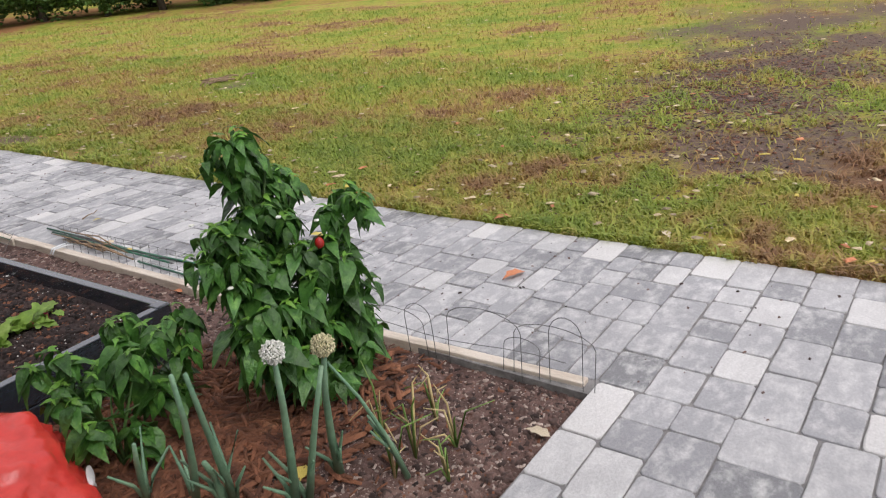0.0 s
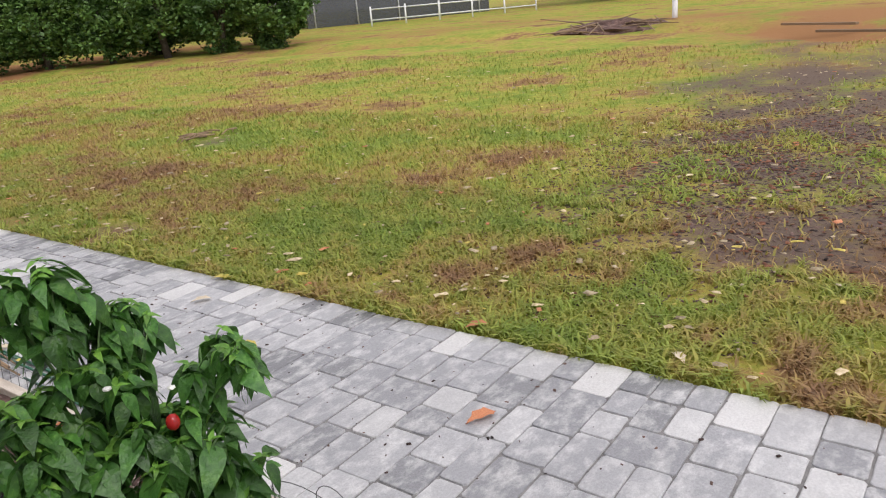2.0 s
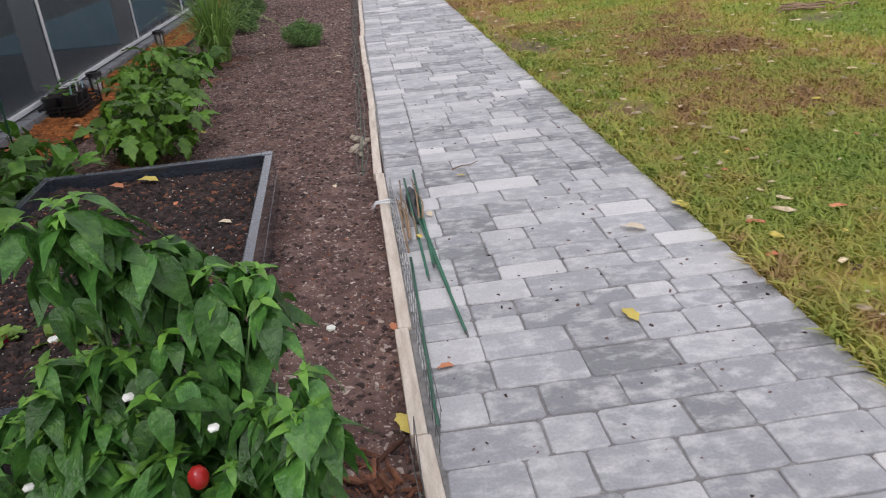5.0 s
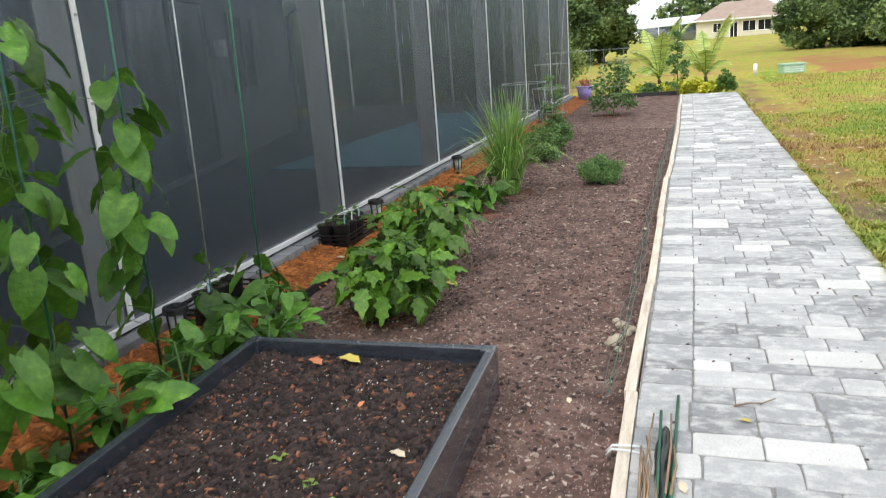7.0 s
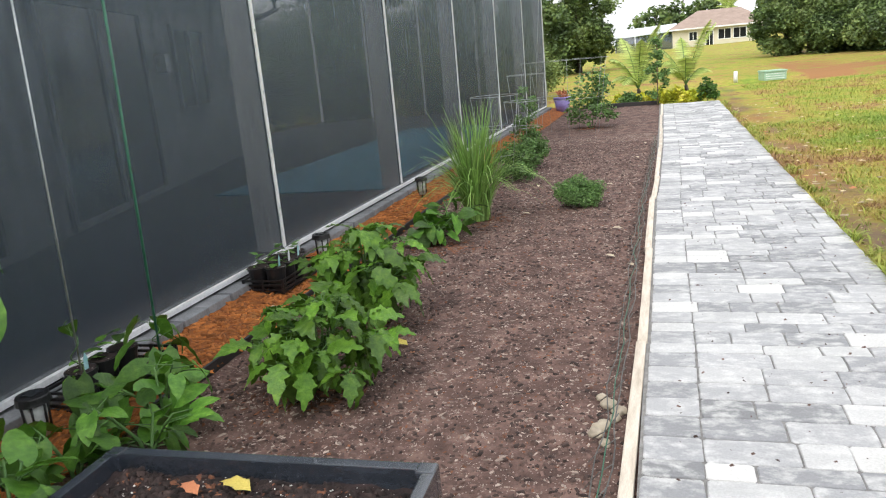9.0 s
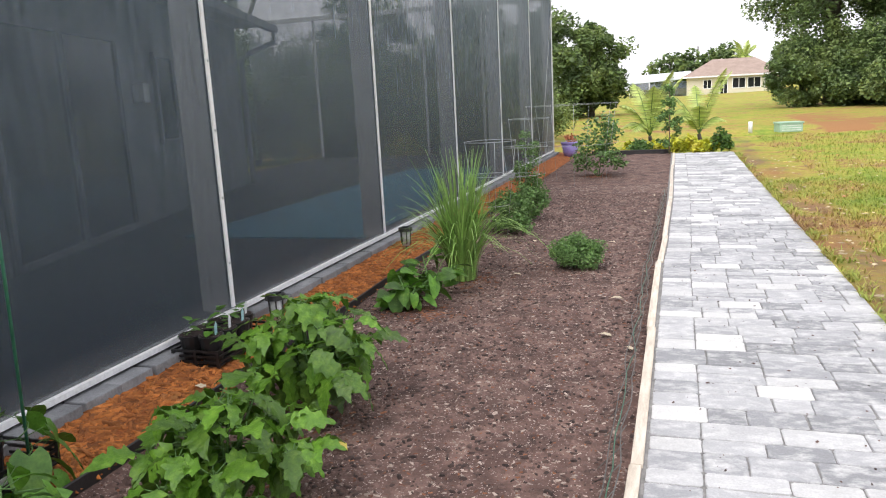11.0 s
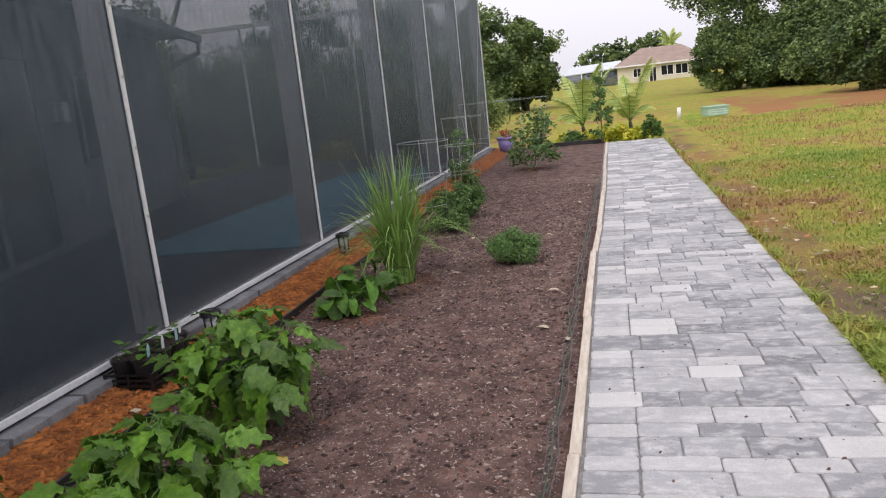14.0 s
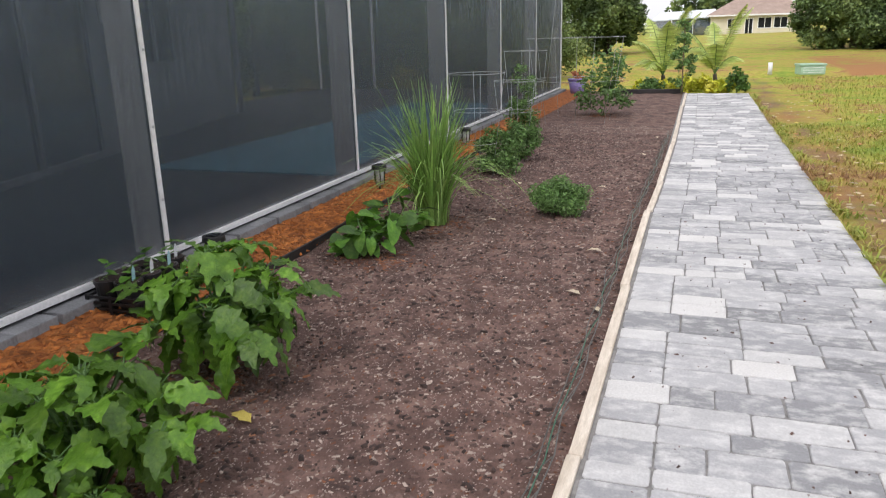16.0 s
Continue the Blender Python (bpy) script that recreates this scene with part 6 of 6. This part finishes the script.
def far_house():
    t = thing("neighbour_house", "cream single-storey house with a tan hip roof", "house", -1.3, 118, 0.2)
    x0, x1, d = 2.6, 15.0, 9
    bm = bmesh.new()
    box(bm, x0, x1, 0, d, -0.3, 2.7)
    part("wall", bm, CREAM, t)
    bm = bmesh.new()
    q = [bm.verts.new(v) for v in ((x0 - 0.6, -0.6, 2.68), (x1 + 0.6, -0.6, 2.68), (x1 + 0.6, d + 0.6, 2.68), (x0 - 0.6, d + 0.6, 2.68), (x0 + 3.6, d / 2, 5.1), (x1 - 3, d / 2, 5.1))]
    for f in ((0, 1, 5, 4), (1, 2, 5), (2, 3, 4, 5), (3, 0, 4), (3, 2, 1, 0)):
        bm.faces.new([q[i] for i in f])
    part("roof", bm, SHINGLE, t)
    bm = bmesh.new()
    box(bm, x0 - 0.65, x1 + 0.65, -0.66, -0.6, 2.5, 2.7)
    part("fascia", bm, WHITE, t)
    for x, w, z0, z1 in ((5.4, 1.0, 1.0, 2.1), (7.6, 0.9, 0.0, 2.1), (9.6, 1.6, 0.9, 2.2), (11.6, 1.6, 0.9, 2.2), (13.6, 1.2, 0.9, 2.2)):
        bm = bmesh.new()
        for a, b, c, e2 in ((x - w / 2 - 0.1, x + w / 2 + 0.1, z1, z1 + 0.1), (x - w / 2 - 0.1, x + w / 2 + 0.1, z0 - 0.1, z0), (x - w / 2 - 0.1, x - w / 2, z0, z1), (x + w / 2, x + w / 2 + 0.1, z0, z1), (x - 0.04, x + 0.04, z0, z1)):
            box(bm, a, b, -0.08, 0.0, c, e2)
        f = part("window", bm, WHITE, t)
        bm = bmesh.new()
        box(bm, x - w / 2, x + w / 2, -0.04, -0.01, z0, z1)
        part("pane", bm, DARKGLASS, f)
    g = thing("neighbour_lanai", "pale screened lanai beside the cream house", "screen enclosure", -1.3, 118, 0.2)
    bm = bmesh.new()
    q = [bm.verts.new(v) for v in ((-5.5, 0, 2.1), (3.3, 0, 2.5), (3.3, 7, 3.6), (-4.5, 7, 3.3))]
    f = bm.faces.new(q)
    r = bmesh.ops.extrude_face_region(bm, geom=[f])
    bmesh.ops.translate(bm, verts=[v for v in r["geom"] if isinstance(v, bmesh.types.BMVert)], vec=(0, 0, 0.12))
    part("roof", bm, PALEROOF, g)
    for x in (-5.4, -2.6, 0.3, 3.2):
        bar("post", [(x, 0.1, -0.3), (x, 0.1, 2.2)], 0.07, WHITE, g, None, 4)
    bm = bmesh.new()
    box(bm, -5.4, 3.2, 0.3, 0.33, -0.2, 2.2)
    part("screen", bm, SCREEN, g)


far_house()
t = thing("utility_pole", "thin distant wooden utility pole", "utility pole", 3.3, 140, 0)
bar("pole", [(0, 0, 0), (0, 0, 8.2)], 0.12, BARK, t, 0.1, 6)


def tree(x, y, height, wide, seed, low=0.18, count=5200, mat=None, size=0.34, name="oak_tree", label="large dense dark green oak tree", category="tree", group="oaks"):
    rng = np.random.default_rng(seed)
    t = thing(name, label, category, x, y, lawn_z(x, y) - 0.1, 0, group)
    trunk = [(0, 0, 0), (0.1 * rng.normal(), 0.1 * rng.normal(), height * 0.25), (0.2 * rng.normal(), 0.2 * rng.normal(), height * 0.55)]
    bar("trunk", trunk, 0.035 * height, BARK, t, 0.014 * height, 9)
    n = 80
    c = []
    while len(c) < n:
        p = rng.uniform(-1, 1, 3)
        if np.linalg.norm(p) < 1:
            c.append(p)
    c = np.array(c)
    zmid, zr = height * (low + (1 - low) / 2), height * (1 - low) / 2
    grow = np.sqrt(np.clip(1.1 - (np.abs(c[:, 2])) ** 3, 0.15, 1))
    c = np.stack([c[:, 0] * wide * 0.5 * 0.85 * grow, c[:, 1] * wide * 0.5 * 0.85 * grow, zmid + c[:, 2] * zr * 0.86], 1)
    for k in range(7):
        e = c[k * 5]
        bar("limb", [trunk[1], tuple((np.array(trunk[2]) + e) / 2 + [0, 0, 0.1 * height * rng.random()]), tuple(e)], 0.012 * height, BARK, t, 0.004 * height, 6)
    rad = wide * (0.07 + 0.11 * rng.random(n))
    put_mesh("crown", leaf_cloud("crown", mat or OAK, c, rad, count, size, rng, 0.8, 0.1), t)


# the wood across the lawn
for i, (x, y, h, w) in enumerate(((8.0, 48, 13.0, 9.6), (12.5, 48, 14, 10), (17, 46, 15, 10.5), (21.5, 44, 14, 10), (26, 42, 13, 10), (14.5, 53, 15, 10), (20, 54, 15, 10), (31, 40, 12, 10), (10, 45, 4.4, 6), (15.5, 44, 5, 7), (20.5, 41.5, 5, 7), (25, 39.5, 5, 7), (6.4, 46, 3.6, 4.2), (12.8, 43.5, 4.6, 6.5), (18, 42, 4.8, 6.5), (9.2, 44, 2.4, 5), (15.4, 42, 2.6, 6), (21, 39.6, 2.8, 6), (24.5, 38.2, 3, 6), (28, 37.5, 3.4, 6), (11, 41, 2.8, 6), (13.5, 39.5, 2.8, 6))):
    tree(x, y, h, w, 100 + i, -0.04, 42000 if h > 6 else 20000, None, 0.19 if h > 6 else 0.16)
# shrubs on the ditch bank
for i, (x, y, h, w) in enumerate(((10.8, 28.4, 3.4, 4.2), (12.8, 27.0, 4.2, 4.2), (14.2, 25.2, 3.6, 3.8), (15.4, 23.6, 4.4, 4.0), (16.6, 22.0, 3.8, 3.6), (17.6, 20.2, 3.0, 3.0), (14.0, 29.5, 5.5, 5), (17.0, 26.5, 5.5, 5), (19.5, 23.5, 4.6, 4.4), (8.6, 30.8, 3.0, 3.2))):
    tree(x, y, h, w, 130 + i, -0.03, 11000, SHRUB if i < 6 else OAK, 0.15, "wild_shrub", "dense leafy green shrub on the ditch bank", "shrub", "ditch shrubs")
# beyond the enclosure, and far off
for i, (x, y, h, w) in enumerate(((-4.7, 47, 5.7, 5.0), (-6.8, 44, 6.6, 5.5), (-10.5, 42, 7.2, 6), (-15, 38, 7.5, 6.5), (-21, 33, 8, 7), (-27, 27, 8, 7))):
    tree(x, y, h, w, 150 + i, -0.09, 17000, None, 0.2, "background_tree", "rounded dark green tree beyond the screen enclosure", "tree", "background trees")
for i, (x, y, h, w) in enumerate(((-8.6, 21.2, 2.6, 3.4), (-5.6, 22.6, 2.2, 3.2), (-10.8, 20.4, 3.0, 3.6), (-4.6, 25.5, 3.2, 3.6), (-7, 25, 3.8, 4.6), (-9.6, 24.6, 4.0, 4.8), (-12.6, 24.4, 4.2, 5), (-15.4, 24, 4, 5), (-18.4, 22.6, 4, 5), (-21, 19, 4, 5))):
    tree(x, y, h, w, 160 + i, -0.03, 24000, OAK, 0.085, "hedge_shrub", "dense dark hedge shrub beyond the enclosure", "shrub", "hedge shrubs")
for i, (x, y, h, w) in enumerate(((-1.5, 135, 7.5, 8), (2.2, 138, 8, 7), (7.5, 140, 8.5, 8), (18, 130, 9, 9), (-12, 120, 8, 9), (-22, 115, 9, 10))):
    tree(x, y, h, w, 170 + i, 0.05, 1500, None, 0.7, "distant_tree", "hazy distant green tree", "tree", "distant trees")
for i, (x, y, h, w) in enumerate(((38, 34, 11, 10), (46, 30, 12, 10), (47, 20, 11, 9), (50, 12, 12, 10), (52, 4, 11, 10), (50, -5, 12, 10), (42, 41, 10, 9), (60, 24, 13, 12))):
    tree(x, y, h, w, 190 + i, 0.0, 5200, None, 0.5, "yard_tree", "big shade tree in the neighbouring yard", "tree", "yard trees")


def far_fence():
    t = thing("white_fence", "white rail fence of the neighbouring yard", "fence", 30.5, 27, 0.15, -38)
    for k in range(6):
        bar("post", [(k * 1.9, 0, 0), (k * 1.9, 0, 1.15)], 0.055, WHITE, t, None, 4)
    for z in (0.45, 1.0):
        bar("rail", [(0, 0, z), (9.5, 0, z)], 0.035, WHITE, t, None, 4)
    g = thing("screened_porch", "dark screened porch behind the white fence", "building", 38, 31, 0.1, -38)
    bm = bmesh.new()
    box(bm, -6, 6, 0, 4, 0, 2.6)
    part("wall", bm, SLATE, g)
    bm = bmesh.new()
    q = [bm.verts.new(v) for v in ((-6.5, -0.5, 2.6), (6.5, -0.5, 2.6), (6.5, 4.5, 2.6), (-6.5, 4.5, 2.6), (-5, 2, 3.9), (5, 2, 3.9))]
    for f in ((0, 1, 5, 4), (1, 2, 5), (2, 3, 4, 5), (3, 0, 4), (3, 2, 1, 0)):
        bm.faces.new([q[i] for i in f])
    part("roof", bm, SHINGLE, g)
    for k in range(5):
        bar("post", [(-5.5 + 2.7 * k, -0.05, 0), (-5.5 + 2.7 * k, -0.05, 2.6)], 0.06, GREYPOST, g, None, 4)


far_fence()


def brush_pile():
    rng = np.random.default_rng(9)
    t = thing("brush_pile", "low pile of grey-brown branches and dug earth", "brush pile", 19.8, 8.6, -0.05)
    bm = bmesh.new()
    bmesh.ops.create_icosphere(bm, subdivisions=4, radius=1)
    for v in bm.verts:
        n = 1 + 0.35 * noise.noise(v.co * 2) + 0.15 * noise.noise(v.co * 7)
        v.co = Vector((v.co.x * 0.9 * n, v.co.y * 2.0 * n, max(-0.05, v.co.z * 0.42 * n)))
    part("earth_heap", bm, SOIL, t)
    for k in range(60):
        a, l = rng.random() * 6.28, 0.5 + 0.9 * rng.random()
        x, y = 0.75 * rng.normal() * 0.6, 1.6 * rng.uniform(-1, 1)
        z = 0.2 + 0.22 * rng.random()
        bar("branch", [(x, y, z), (x + l * math.cos(a), y + l * math.sin(a), z + 0.12 * rng.normal() - 0.1)], 0.025, STICK, t, 0.01, 5)
    for k, (x, y, r) in enumerate(((16.6, 2.6, 62), (15.2, 1.6, 66))):
        p = thing("plank", "weathered plank lying on the dug red earth", "plank", x, y, lawn_z(x, y) + 0.25, r, "planks")
        bm = bmesh.new()
        box(bm, -0.9, 0.9, -0.05, 0.05, 0, 0.05, 0.006)
        part("wood", bm, STICK, p)


brush_pile()
rng = random.Random(19)
for k in range(16):
    x, y = 4.42 + rng.gauss(0, 0.2), 7.05 + rng.gauss(0, 0.1)
    t = thing("fallen_twig", "short grey-brown twig lying on the lawn", "stick", x, y, lawn_z(x, y) + 0.035, rng.uniform(40, 140), "fallen twigs")
    l = rng.uniform(0.15, 0.45)
    bar("wood", [(0, 0, 0), (l * 0.05, l * 0.5, 0.02), (0, l, rng.uniform(-0.01, 0.03))], 0.012, STICK, t, 0.006, 6)


# ---- paving, piece by piece ----
def block(a, b, rng, h=0.05):
    """A tumbled paver a by b: worn corners, uneven sides and rounded upper edges."""
    c = 0.010
    line = [(c, 0), (a * 0.35, 0), (a * 0.7, 0), (a - c, 0), (a, c), (a, b * 0.5), (a, b - c), (a - c, b), (a * 0.66, b), (a * 0.33, b), (c, b), (0, b - c), (0, b * 0.5), (0, c)]
    n = len(line)
    wear = [rng.uniform(0.0, 0.0032) for _ in line]
    vs = []
    for z, s in ((-h, 0.0008), (-0.008, 0.0008), (-0.0024, 0.0018), (0.0, 0.0050)):
        for (x, y), w in zip(line, wear):
            k = s + w * (1.0 if z > -0.02 else 0.5)
            vs.append((x + k * (1 if x < a * 0.2 else -1 if x > a * 0.8 else 0), y + k * (1 if y < b * 0.2 else -1 if y > b * 0.8 else 0), z - 0.25 * w * (1 if z == 0 else 0)))
    fs = [(n * l + k, n * l + (k + 1) % n, n * l + n + (k + 1) % n, n * l + n + k) for l in (0, 1, 2) for k in range(n)] + [tuple(range(3 * n, 4 * n))]
    return vs, fs


def courses(x0, x1, y0, y1, rng):
    """Courses across from x0(y) to x1, each of blocks of several lengths, here and there of two thin ones."""
    out, y = [], y0
    while y < y1 - 0.05:
        d = min(rng.choice((0.15, 0.155, 0.155, 0.16, 0.155, 0.15, 0.105, 0.23, 0.12)), y1 - y)
        if y1 - y - d < 0.06:
            d = y1 - y
        x = x0(y + d / 2)
        while x < x1 - 0.02:
            a = rng.choice((0.155, 0.19, 0.23, 0.23, 0.25, 0.28, 0.3)) if x > x0(y) + 0.01 or rng.random() < 0.3 else 0.2
            if x1 - x - a < 0.11:
                a = x1 - x if x1 - x < 0.3 else (x1 - x) / 2
            if d > 0.2 and rng.random() < 0.75:
                k = d * 0.5
                out += [(x, y, a, k), (x, y + k, a, d - k)]
            else:
                out.append((x, y, a, d))
            x += a
        y += d
    return out


def build_paving():
    rng = random.Random(11)
    todo = courses(lambda y: wood_x(y) + 0.004 if y > 0 else 0.0, RIGHT, -3.3, END, rng) + courses(lambda y: -2.8, 0.0, -3.3, -0.03, rng)
    p = thing("walkway_paving", "weathered grey concrete pavers of mixed sizes", "paving", 0, 0, 0, 0, "", "structure")
    shared, restv, restf, made = {}, [], [], 0
    for x, y, a, b in todo:
        tilt = (rng.uniform(-0.4, 0.4), rng.uniform(-0.4, 0.4))
        z = rng.uniform(-0.002, 0.0015)
        if made < 300 and -0.85 < y < 6.6 and x > -0.6:
            key = (round(a, 3), round(b, 3), rng.randrange(3))
            if key not in shared:
                shared[key] = mesh_from("paver", *block(a, b, rng), PAVER)
            put_mesh("paver", shared[key], p, pose(x + rng.uniform(-0.002, 0.002), y + rng.uniform(-0.002, 0.002), z, tilt[0], tilt[1], rng.uniform(-0.8, 0.8)))
            made += 1
        else:
            vs, fs = block(a, b, rng)
            n = len(restv)
            m = pose(x + rng.uniform(-0.002, 0.002), y + rng.uniform(-0.002, 0.002), z, tilt[0], tilt[1], rng.uniform(-0.8, 0.8))
            restv += [m @ Vector(v) for v in vs]
            restf += [tuple(n + i for i in f) for f in fs]
    tagged(put_mesh("paver_field", mesh_from("paver_field", restv, restf, PAVER), p), "", "", "", "stuff")
    bm = bmesh.new()
    box(bm, -0.08, RIGHT - 0.002, -3.3, END, -0.1, -0.0065)
    box(bm, -2.8, -0.08, -3.3, -0.03, -0.1, -0.0065)
    part("sand_bed", bm, SAND, p)


build_paving()
